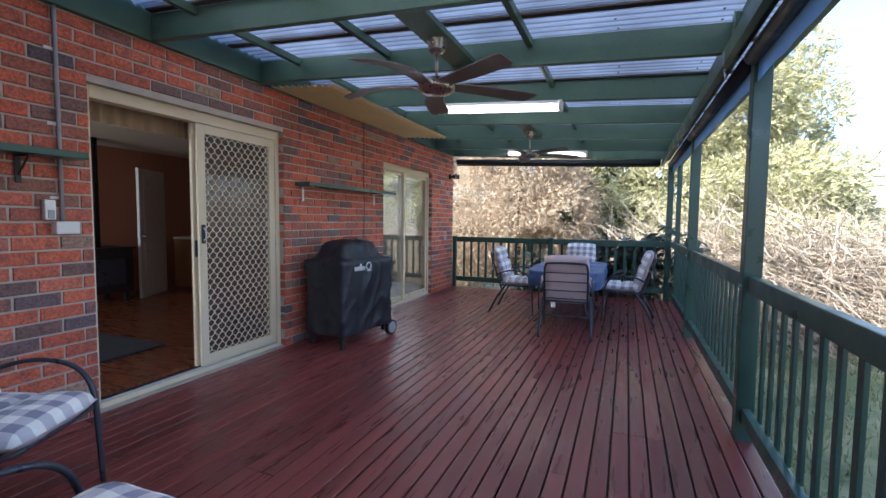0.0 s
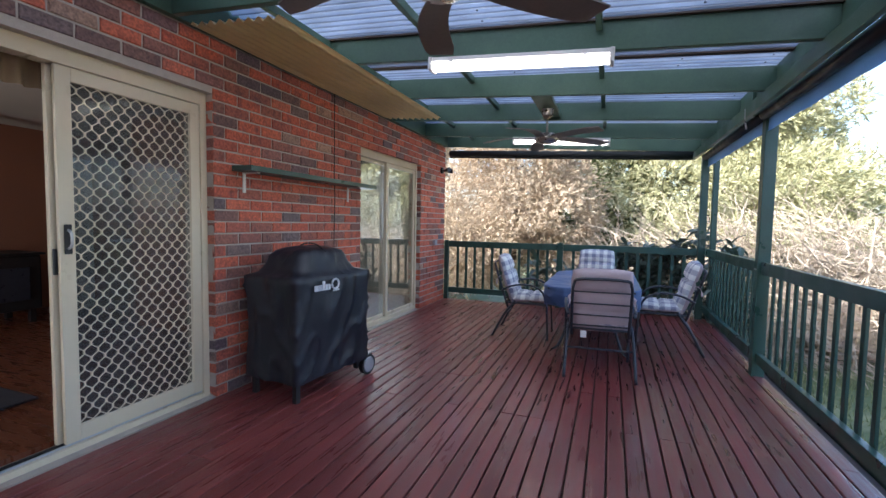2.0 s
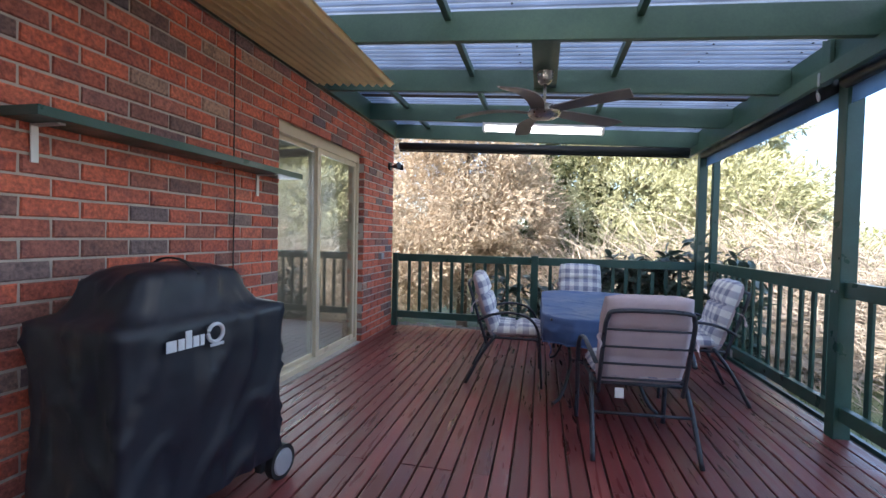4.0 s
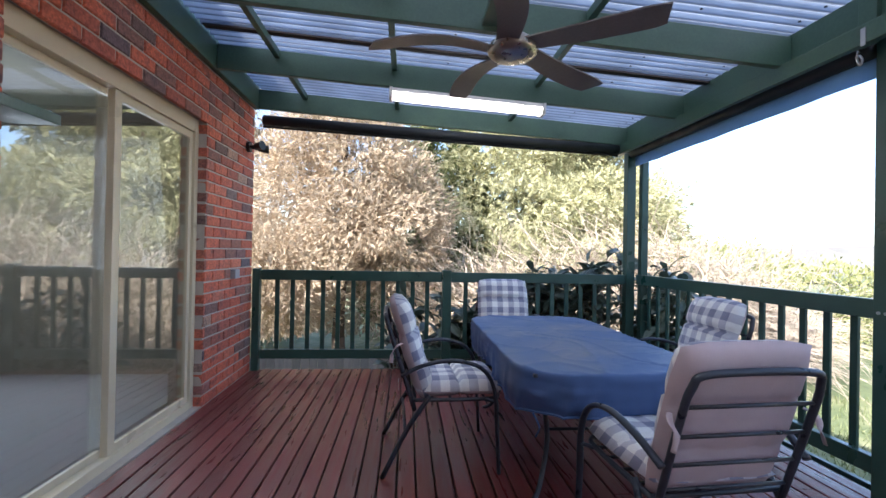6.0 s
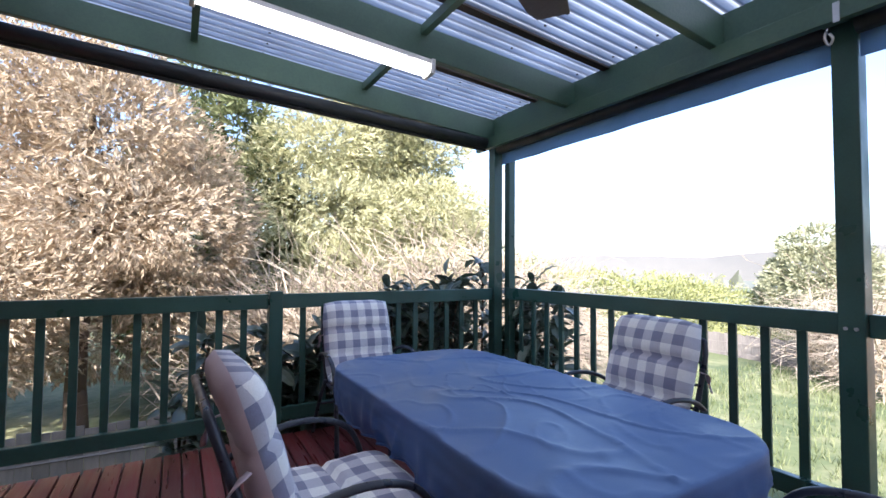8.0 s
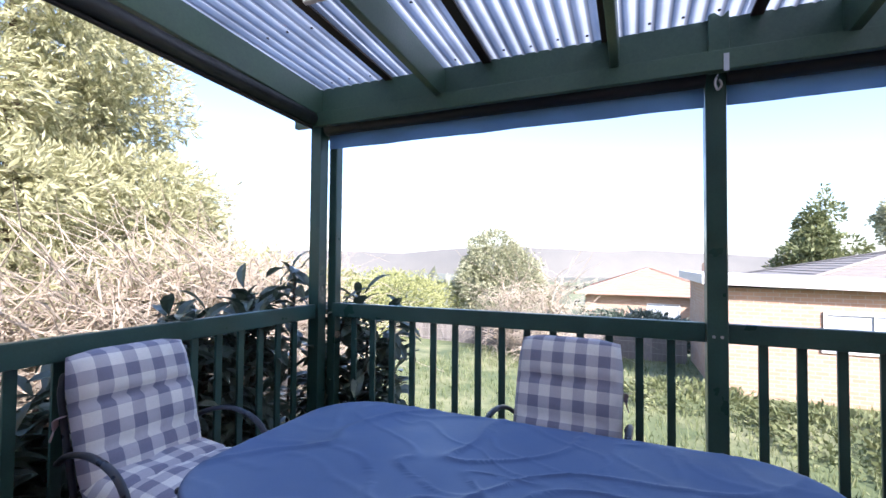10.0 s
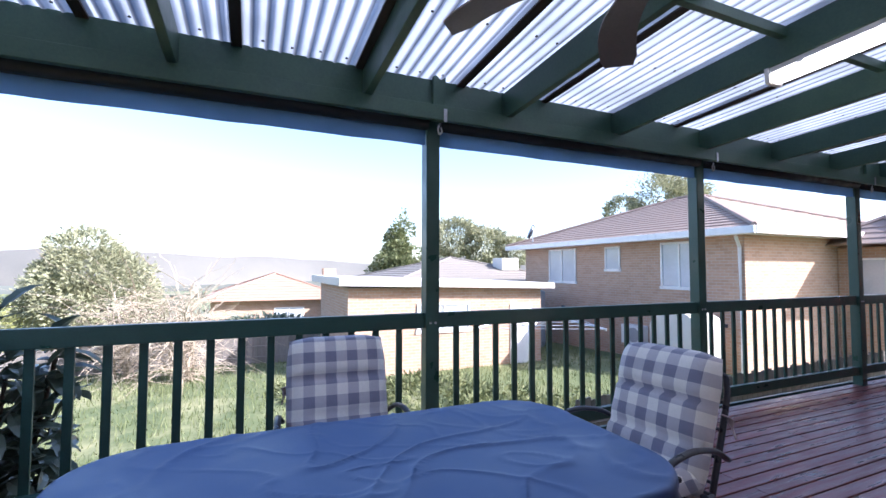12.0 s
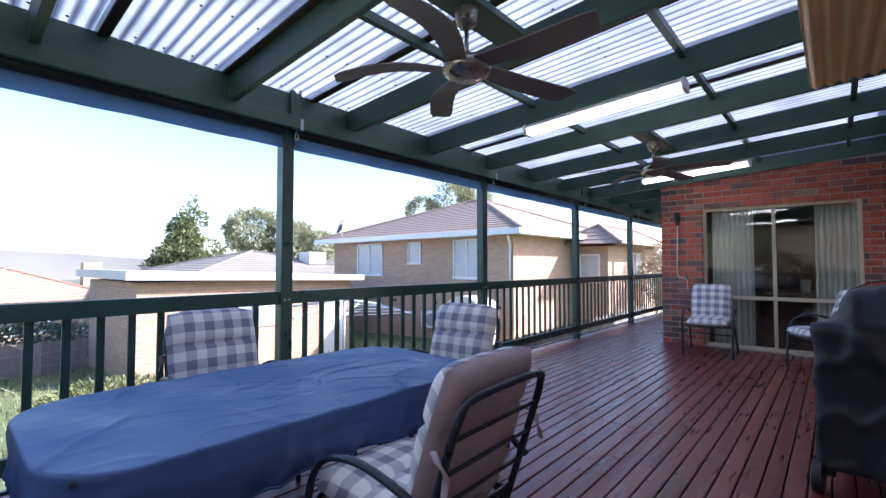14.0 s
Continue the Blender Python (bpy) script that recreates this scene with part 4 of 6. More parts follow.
for z, hx, hy in dense:
    o = outline(hx, hy, min(hx, hy) * (0.09 if z < 0.885 else 0.32), 5)
    # same count on each ring, by angle along the outline
    L = [0]
    for (x0, y0), (x1, y1) in zip(o, o[1:] + o[:1]):
        L.append(L[-1] + math.hypot(x1 - x0, y1 - y0))
    row = []
    for k in range(96):
        s = L[-1] * k / 96
        i = max(q for q in range(len(o)) if L[q] <= s + 1e-9)
        f = (s - L[i]) / max(1e-9, L[i + 1] - L[i])
        x0, y0 = o[i]
        x1, y1 = o[(i + 1) % len(o)]
        x, y = x0 + (x1 - x0) * f, y0 + (y1 - y0) * f
        d = Vector((x, y, 0)).normalized()
        w = 0.020 * noise.noise(Vector((x * 5, y * 5, z * 2.5))) + 0.008 * math.sin(k * 0.55 + z * 4) * (1 - min(1, z / 0.9))
        crease = 1 - abs(noise.noise(Vector((x * 9 + z * 1.8, y * 9 - z * 2.2, z * 1.6)))) * 2
        w += 0.022 * max(0, crease) ** 4 - 0.008 + 0.002 * noise.noise(Vector((x * 26, y * 26, z * 26)))
        row.append(bm.verts.new((x + d.x * w, y + d.y * w, z + (0.02 * noise.noise(Vector((x * 4, y * 4, 1))) if z > 0.87 else 0))))
    rings.append(row)
for a, b in zip(rings, rings[1:]):
    for k in range(96):
        bm.faces.new((a[k], a[(k + 1) % 96], b[(k + 1) % 96], b[k]))
bm.faces.new(rings[-1])
part("fabric_cover", bm, M["black_cloth"], grill, "black fabric cover with soft folds", smooth=True)
bm = bmesh.new()
tube(bm, curve_pts([(-0.20, 0, 1.02), (-0.08, 0, 1.105), (0.05, 0.0, 1.11), (0.16, 0.0, 1.055)], 5), 0.012, 6, 0.4)
part("strap", bm, M["black"], grill, "seam strap on top", smooth=True)
for sy in (-0.355, 0.30):
    for sx in (-0.20, 0.22):
        part("leg", box(sx - 0.02, sx + 0.02, sy - 0.02, sy + 0.02, 0.0 if sy < 0 else 0.07, 0.14, 0.004), M["black"], grill)
for sx in (-0.22, 0.255):
    bm = bmesh.new()
    cyl(bm, (sx - 0.02, 0.395, 0.085), (sx + 0.02, 0.395, 0.085), 0.085, seg=28)
    wheel = part("wheel", bm, M["black"], grill, "black-rimmed grey wheel")
    bm = bmesh.new()
    cyl(bm, (sx + 0.019, 0.395, 0.085), (sx + 0.026, 0.395, 0.085), 0.066, 0.060, seg=28)
    part("hubcap", bm, M["grey"], wheel, "pale grey hubcap")
M["print"] = mat("white_print", (0.62, 0.64, 0.68), (0.55, 0.57, 0.6), 0.7, 20, 90, 0.0)
# the maker's mark as plain white shapes
for a, w, h in ((-0.245, 0.040, 0.042), (-0.198, 0.026, 0.042), (-0.166, 0.026, 0.068), (-0.134, 0.026, 0.042), (-0.102, 0.018, 0.042), (-0.055, 0.067, 0.012)):
    z0 = 0.768 if h < 0.02 else 0.785
    part("mark", box(0.283, 0.287, a, a + w, z0, z0 + h), M["print"], grill, "white printed mark")
ring = [(0.286, -0.03 + 0.036 * math.cos(q * math.tau / 20), 0.822 + 0.036 * math.sin(q * math.tau / 20)) for q in range(21)]
part("mark_ring", tube(bmesh.new(), ring, 0.008, 6), M["print"], grill, "white printed ring")


# ---- ceiling fans and lights ----
def build_fan(turn):
    t = thing("ceiling_fan", "five-bladed ceiling fan with brushed nickel hub and dark blades", "fan", group="ceiling fans")
    bm = bmesh.new()
    cyl(bm, (0, 0, 0.235), (0, 0, 0.30), 0.052, 0.062, 24)
    cyl(bm, (0, 0, 0.21), (0, 0, 0.235), 0.03, 0.052, 24)
    part("canopy", bm, M["nickel"], t, smooth=False)
    bm = bmesh.new()
    cyl(bm, (0, 0, 0.03), (0, 0, 0.215), 0.011, seg=12)
    part("rod", bm, M["nickel"], t, smooth=True)
    bm = bmesh.new()
    prof = [(0.03, 0.062), (0.085, 0.052), (0.108, 0.030), (0.122, 0.005), (0.118, -0.015), (0.095, -0.034), (0.05, -0.046), (0.002, -0.049)]
    rr = [[bm.verts.new((r * math.cos(k * math.tau / 32), r * math.sin(k * math.tau / 32), z)) for k in range(32)] for r, z in prof]
    for a, b in zip(rr, rr[1:]):
        for k in range(32):
            bm.faces.new((a[k], a[(k + 1) % 32], b[(k + 1) % 32], b[k]))
    bm.faces.new(rr[0])
    bm.faces.new(rr[-1])
    part("motor", bm, M["nickel"], t, smooth=True)
    me = None
    for q in range(5):
        if me is None:
            bm = bmesh.new()
            n = 12
            top, low = [], []
            for k in range(n + 1):
                f = k / n
                r = 0.09 + 0.57 * f
                wdt = 0.05 + 0.022 * math.sin(min(1, f * 1.3) * math.pi / 2) - (0.012 if f > 0.95 else 0)
                off = 0.045 * math.sin(f * math.pi) - 0.02
                pitch = -0.14
                zc = 0.012 + 0.018 * math.sin(f * math.pi) - 0.015 * f
                a = (r, off + wdt, zc + wdt * pitch)
                b = (r + (0.03 if k == n else 0), off - wdt, zc - wdt * pitch)
                top.append((bm.verts.new(a), bm.verts.new(b)))
                low.append((bm.verts.new((a[0], a[1], a[2] - 0.007)), bm.verts.new((b[0], b[1], b[2] - 0.007))))
            for k in range(n):
                bm.faces.new((top[k][0], top[k][1], top[k + 1][1], top[k + 1][0]))
                bm.faces.new((low[k][0], low[k + 1][0], low[k + 1][1], low[k][1]))
                bm.faces.new((top[k][0], top[k + 1][0], low[k + 1][0], low[k][0]))
                bm.faces.new((top[k][1], low[k][1], low[k + 1][1], top[k + 1][1]))
            bm.faces.new((top[0][0], low[0][0], low[0][1], top[0][1]))
            bm.faces.new((top[-1][0], top[-1][1], low[-1][1], low[-1][0]))
            ob = part("blade", bm, M["blade"], t)
            me = ob.data
        else:
            ob = new("blade", me)
            ob.parent = t
        ob.matrix_basis = pose(0, 0, 0, 0, 0, turn + 72 * q)
    return t


FAN_TURNS = (36, 40)
for (fx, fy), turn in zip(FANS, FAN_TURNS):
    fan = build_fan(turn)
    fan.matrix_basis = pose(fx, fy, roof_z(fx) + 0.03 - 0.30)


def build_light():
    t = thing("batten_light", "white fluorescent batten light, switched on, under a rafter", "light", group="batten lights")
    part("body", box(-0.61, 0.61, -0.045, 0.045, -0.03, 0.0, 0.004), M["white"], t)
    bm = bmesh.new()
    n = 14
    for sx in (0,):
        ring = []
        for x in (-0.60, 0.60):
            ring.append([bm.verts.new((x, 0.058 * math.cos(math.pi * k / n) * (1 if 0 < k < n else 0.85), -0.03 - 0.058 * math.sin(math.pi * k / n) ** 0.8)) for k in range(n + 1)])
        for k in range(n):
            bm.faces.new((ring[0][k], ring[0][k + 1], ring[1][k + 1], ring[1][k]))
    ob = part("diffuser", bm, M["diffuser_clear"], t, "clear ribbed diffuser", smooth=True)
    ob.visible_shadow = False
    bm = bmesh.new()
    cyl(bm, (-0.57, 0, -0.052), (0.57, 0, -0.052), 0.016, seg=14)
    part("lamp_tube", bm, M["tube"], t, "glowing white tube", smooth=True)
    for s in (-1, 1):
        part("end_cap", box(s * 0.60 if s > 0 else -0.625, 0.625 if s > 0 else -0.60, -0.06, 0.06, -0.088, 0.001, 0.006), M["white"], t)
        part("clip", box(s * 0.45 - 0.012, s * 0.45 + 0.012, -0.062, 0.062, -0.042, -0.026, 0.002), M["white"], t)
    return t


M["diffuser_clear"] = sheet_mat("ribbed_diffuser", (0.72, 0.70, 0.66), (0.95, 0.93, 0.88), 0.85, 0.05)
light = build_light()
slope = math.degrees(math.atan(SLOPE))
LIGHTS = [(-0.77, 7.43), (-0.745, 4.37), (-0.75, 1.33)]
for k, (lx, ly) in enumerate(LIGHTS):
    m = pose(lx, ly, roof_z(lx) - 0.001, 0, slope, 0)
    if k == 0:
        light.matrix_basis = m
    else:
        copy_thing(light, m)


# ---- fittings on the brick ----
def wall_shelf(y0, y1, label, brackets, dark):
    t = thing("wall_shelf", label, "shelf")
    part("board", box(W + 0.003, W + 0.19, y0, y1, 1.650, 1.690, 0.004), M["green"], t)
    for b in brackets:
        mm = M["black"] if dark else M["white"]
        part("bracket", box(W + 0.003, W + 0.012, b - 0.014, b + 0.014, 1.495, 1.650, 0.002), mm, t)
        part("bracket", box(W + 0.012, W + 0.15, b - 0.014, b + 0.014, 1.640, 1.649, 0.002), mm, t)
        if dark:
            bm = bmesh.new()
            tube(bm, [(W + 0.012, b, 1.54), (W + 0.12, b, 1.642)], 0.006, 6)
            part("strut", bm, mm, t)


wall_shelf(3.87, 5.72, "long dark green timber shelf on white brackets", (3.985, 5.42), False)
wall_shelf(1.00, 1.855, "short dark green timber shelf on a black bracket", (1.59,), True)

t = thing("conduit", "grey plastic conduit clipped to brick above a power box", "conduit")
bm = bmesh.new()
tube(bm, [(W + 0.022, 1.79, 1.27), (W + 0.022, 1.79, 2.60)], 0.011, 10)
part("pipe", bm, M["grey"], t, smooth=True)
for z in (1.42, 1.86, 2.30):
    part("clip", box(W + 0.001, W + 0.014, 1.735, 1.805, z - 0.009, z + 0.009, 0.002), M["white"], t)
t = thing("power_box", "white weatherproof power outlet box on the brick", "outlet")
part("box_body", box(W + 0.001, W + 0.065, 1.735, 1.86, 1.20, 1.275, 0.008), M["white"], t)
t = thing("switch_box", "white weatherproof switch on the brick", "switch")
part("switch_body", box(W + 0.001, W + 0.05, 1.69, 1.745, 1.285, 1.405, 0.008), M["white"], t)
part("rocker", box(W + 0.051, W + 0.058, 1.70, 1.735, 1.295, 1.345, 0.003), M["grey"], t)
t = thing("outlet", "small grey weatherproof outlet low on the brick", "outlet")
part("outlet_body", box(W + 0.001, W + 0.045, 7.88, 7.98, 0.93, 1.01, 0.006), M["grey"], t)

t = thing("wall_cable", "thin black cable hanging down the brick wall", "cable")
bm = bmesh.new()
tube(bm, curve_pts([(W + 0.016, 5.16, 2.56), (W + 0.014, 5.162, 2.0), (W + 0.016, 5.158, 1.72), (W + 0.016, 5.17, 1.5), (W + 0.014, 5.16, 1.1), (W + 0.014, 5.17, 0.72)], 8), 0.0045, 6)
part("cord", bm, M["black"], t, smooth=True)

t = thing("spotlight", "black twin outdoor spotlight on the end of the brick wall", "light")
bm = bmesh.new()
cyl(bm, (W + 0.001, 8.225, 2.15), (W + 0.03, 8.225, 2.15), 0.05, seg=20)
part("mount", bm, M["black"], t)
for s in (-1, 1):
    bm = bmesh.new()
    cyl(bm, (W + 0.03, 8.225 + s * 0.02, 2.15), (W + 0.09, 8.225 + s * 0.05, 2.14), 0.012, seg=10)
    cyl(bm, (W + 0.085, 8.225 + s * 0.045, 2.145), (W + 0.165, 8.225 + s * 0.085, 2.15), 0.024, 0.042, 18)
    part("lamp_head", bm, M["black"], t, smooth=False)

t = thing("wall_light", "black coach light on the brick with white conduit below", "light")
part("back_plate", box(-0.305, -0.245, R + 0.001, R + 0.012, 1.82, 2.02, 0.004), M["black"], t)
bm = bmesh.new()
cyl(bm, (-0.275, R + 0.06, 1.86), (-0.275, R + 0.06, 1.98), 0.03, 0.042, 8)
cyl(bm, (-0.275, R + 0.06, 1.98), (-0.275, R + 0.06, 2.02), 0.05, 0.01, 8)
part("lantern", bm, M["black"], t)
bm = bmesh.new()
tube(bm, curve_pts([(-0.275, R + 0.012, 1.82), (-0.265, R + 0.014, 1.4), (-0.265, R + 0.014, 1.08), (-0.30, R + 0.014, 1.02), (-0.375, R + 0.014, 0.99), (-0.395, R + 0.014, 0.95), (-0.395, R + 0.014, 0.83)], 6), 0.010, 8)
part("conduit", bm, M["white"], t, "white conduit", smooth=True)


# ---- seen through the openings ----
def pleats(x0, x1, y0, y1, z0, z1, waves, amp, material, name, parent):
    """A gathered cloth between two plan points."""
    bm = bmesh.new()
    a, b = Vector((x0, y0, 0)), Vector((x1, y1, 0))
    nrm = (b - a).cross(Vector((0, 0, 1))).normalized()
    n = waves * 8
    cols = []
    for k in range(n + 1):
        f = k / n
        p = a.lerp(b, f)
        o = amp * math.sin(f * waves * math.tau + 0.6 * math.sin(f * 9))
        cols.append([bm.verts.new((p.x + nrm.x * o * g, p.y + nrm.y * o * g, z)) for z, g in ((z1, 0.7), ((z0 + z1) / 2, 0.9), (z0, 1.15))])
    for p, q in zip(cols, cols[1:]):
        for i in range(2):
            bm.faces.new((p[i], p[i + 1], q[i + 1], q[i]))
    return part(name, bm, M[material], parent, smooth=True)


M["curtain"] = mat("cream_curtain", (0.78, 0.75, 0.67), (0.68, 0.64, 0.57), 0.9, 6, 200, 0.1)
M["valance"] = mat("tan_valance", (0.42, 0.32, 0.20), (0.33, 0.24, 0.15), 0.9, 8, 150, 0.1)
M["oak"] = mat("honey_oak", (0.34, 0.19, 0.085), (0.24, 0.125, 0.055), 0.45, 4, 60, 0.1, stretch=(6, 6, 1))
M["rug"] = mat("dark_rug", (0.030, 0.032, 0.045), (0.016, 0.017, 0.024), 0.95, 10, 200, 0.5)
t = thing("valance", "tan gathered curtain valance above the open doorway", "curtain")
pleats(W - 0.30, W - 0.30, 1.75, 3.7, 1.98, 2.20, 22, 0.022, "valance", "gathered_cloth", t)
t = thing("curtain", "cream full-length curtain gathered at the side of the window", "curtain", group="dining curtains")
pleats(-2.42, -1.90, E3 - 0.10, E3 - 0.12, 0.05, 2.02, 8, 0.03, "curtain", "drape", t)
t = thing("curtain", "cream full-length curtain drawn across half the window", "curtain", group="dining curtains")
pleats(-1.22, -0.70, E3 - 0.12, E3 - 0.10, 0.05, 2.02, 8, 0.03, "curtain", "drape", t)

t = thing("interior_door", "white panelled interior door standing ajar", "door", pose(-6.98, 5.46, 0.03, 0, 0, 30))
part("slab", box(-0.02, 0.02, -0.82, 0.0, 0.0, 2.04, 0.003), M["white"], t)
for z0, z1 in ((0.15, 0.88), (1.02, 1.90)):
    part("panel", box(0.021, 0.030, -0.70, -0.12, z0, z1, 0.006), M["white"], t)
bm = bmesh.new()
tube(bm, [(0.03, -0.76, 0.98), (0.06, -0.76, 0.98), (0.065, -0.65, 0.98)], 0.009, 8)
part("handle", bm, M["steel"], t, "chrome lever handle")

t = thing("wood_heater", "black cast wood heater with a flue pipe", "heater", pose(-6.75, 4.22, 0.03))
part("firebox", box(-0.30, 0.30, -0.36, 0.36, 0.16, 0.80, 0.02), M["black"], t)
part("top_plate", box(-0.33, 0.33, -0.39, 0.39, 0.80, 0.83, 0.006), M["black"], t)
part("fire_door", box(0.301, 0.32, -0.24, 0.24, 0.28, 0.66, 0.01), M["steel_dark"], t)
for sx in (-0.24, 0.24):
    for sy in (-0.28, 0.28):
        part("leg", box(sx - 0.03, sx + 0.03, sy - 0.03, sy + 0.03, 0.0, 0.16, 0.004), M["black"], t)
bm = bmesh.new()
cyl(bm, (0, 0, 0.83), (0, 0, 2.42), 0.075, seg=20)
part("flue_pipe", bm, M["black"], t, smooth=True)
t = thing("floor_rug", "dark grey shaggy rug on red floorboards", "rug")
part("woven_body", box(-5.0, -3.75, 1.75, 3.15, 0.031, 0.05, 0.008), M["rug"], t)
t = thing("kitchen_cabinet", "honey oak base cabinet with pale bench top", "cabinet", pose(-7.05, 6.15, 0.03))
part("carcass", box(-0.3, 0.3, -0.25, 0.3, 0.0, 0.88, 0.004), M["oak"], t)
part("cabinet_door", box(0.301, 0.32, -0.22, 0.27, 0.10, 0.84, 0.006), M["oak"], t)
part("bench_top", box(-0.3, 0.33, -0.27, 0.3, 0.88, 0.92, 0.006), M["white"], t)
t = thing("dining_table", "dark timber dining table inside the window", "table", pose(-1.45, -1.6, 0.03))
part("tabletop", box(-0.5, 0.5, -0.8, 0.8, 0.71, 0.745, 0.008), M["oak"], t)
for sx in (-0.43, 0.43):
    for sy in (-0.72, 0.72):
        part("leg", box(sx - 0.035, sx + 0.035, sy - 0.035, sy + 0.035, 0, 0.71, 0.005), M["oak"], t)
M["petal"] = mat("orange_flowers", (0.45, 0.12, 0.05), (0.22, 0.05, 0.03), 0.8, 30, 90, 0.2)
t = thing("flower_vase", "vase of orange flowers on the dining table", "vase", pose(-1.75, -1.15, 0.776))
bm = bmesh.new()
cyl(bm, (0, 0, 0), (0, 0, 0.2), 0.05, 0.07, 16)
part("vessel", bm, M["white"], t, smooth=True)
bm = bmesh.new()
r = random.Random(8)
for k in range(40):
    p = Vector((r.gauss(0, 0.09), r.gauss(0, 0.09), 0.33 + r.gauss(0, 0.07)))
    bmesh.ops.create_icosphere(bm, subdivisions=1, radius=r.uniform(0.02, 0.035), matrix=Matrix.Translation(p))
part("blooms", bm, M["petal"], t)


# ---- beyond the deck ----
M["bark"] = mat("bark", (0.16, 0.115, 0.08), (0.085, 0.06, 0.042), 0.95, 6, 60, 0.6, stretch=(4, 4, 1))
M["twig"] = mat("bare_twigs", (0.50, 0.415, 0.31), (0.34, 0.28, 0.205), 0.9, 4, 60, 0.2)


def leaf_mat(name, stops, rough=0.6, through=0.3):
    m = bpy.data.materials.new(name)
    m.use_nodes = True
    nt = m.node_tree
    b = nt.nodes["Principled BSDF"]
    g = nt.nodes.new("ShaderNodeNewGeometry")
    n = nt.nodes.new("ShaderNodeTexNoise")
    n.inputs["Scale"].default_value = 0.9
    nt.links.new(g.outputs["Position"], n.inputs["Vector"])
    a = nt.nodes.new("ShaderNodeMath")
    a.operation = "MULTIPLY_ADD"
    a.inputs[1].default_value = 0.6
    nt.links.new(g.outputs["Random Per Island"], a.inputs[0])
    h = nt.nodes.new("ShaderNodeMath")
    h.operation = "MULTIPLY"
    h.inputs[1].default_value = 0.4
    nt.links.new(n.outputs["Fac"], h.inputs[0])
    nt.links.new(h.outputs[0], a.inputs[2])
    col = ramp(nt, a.outputs[0], stops)
    nt.links.new(col, b.inputs["Base Color"])
    b.inputs["Roughness"].default_value = rough
    tl = nt.nodes.new("ShaderNodeBsdfTranslucent")
    nt.links.new(col, tl.inputs[0])
    mx = nt.nodes.new("ShaderNodeMixShader")
    mx.inputs[0].default_value = through
    nt.links.new(b.outputs[0], mx.inputs[1])
    nt.links.new(tl.outputs[0], mx.inputs[2])
    nt.links.new(mx.outputs[0], nt.nodes["Material Output"].inputs[0])
    return m


M["cypress_brown"] = leaf_mat("browned_cypress", [(0.1, (0.29, 0.215, 0.140)), (0.5, (0.475, 0.38, 0.26)), (0.9, (0.61, 0.52, 0.38))], 0.8)
M["conifer"] = leaf_mat("conifer_green", [(0.1, (0.24, 0.24, 0.11)), (0.5, (0.45, 0.44, 0.24)), (0.9, (0.60, 0.57, 0.36))], 0.7)
M["dark_leaf"] = leaf_mat("dark_leaf", [(0.1, (0.055, 0.085, 0.060)), (0.5, (0.11, 0.145, 0.105)), (0.9, (0.22, 0.25, 0.18))], 0.28, 0.15)
M["olive_leaf"] = leaf_mat("olive_leaf", [(0.1, (0.20, 0.205, 0.12)), (0.5, (0.33, 0.335, 0.20)), (0.9, (0.46, 0.45, 0.29))], 0.6)
M["yellow_shrub"] = leaf_mat("yellow_shrub", [(0.1, (0.16, 0.17, 0.06)), (0.5, (0.30, 0.31, 0.11)), (0.9, (0.42, 0.42, 0.19))], 0.7)
M["blade_grass"] = leaf_mat("grass_blade", [(0.1, (0.10, 0.13, 0.05)), (0.5, (0.18, 0.21, 0.09)), (0.9, (0.33, 0.34, 0.18))], 0.8)
M["weed"] = leaf_mat("weed_leaf", [(0.1, (0.085, 0.105, 0.04)), (0.5, (0.15, 0.175, 0.07)), (0.9, (0.27, 0.28, 0.13))], 0.7)


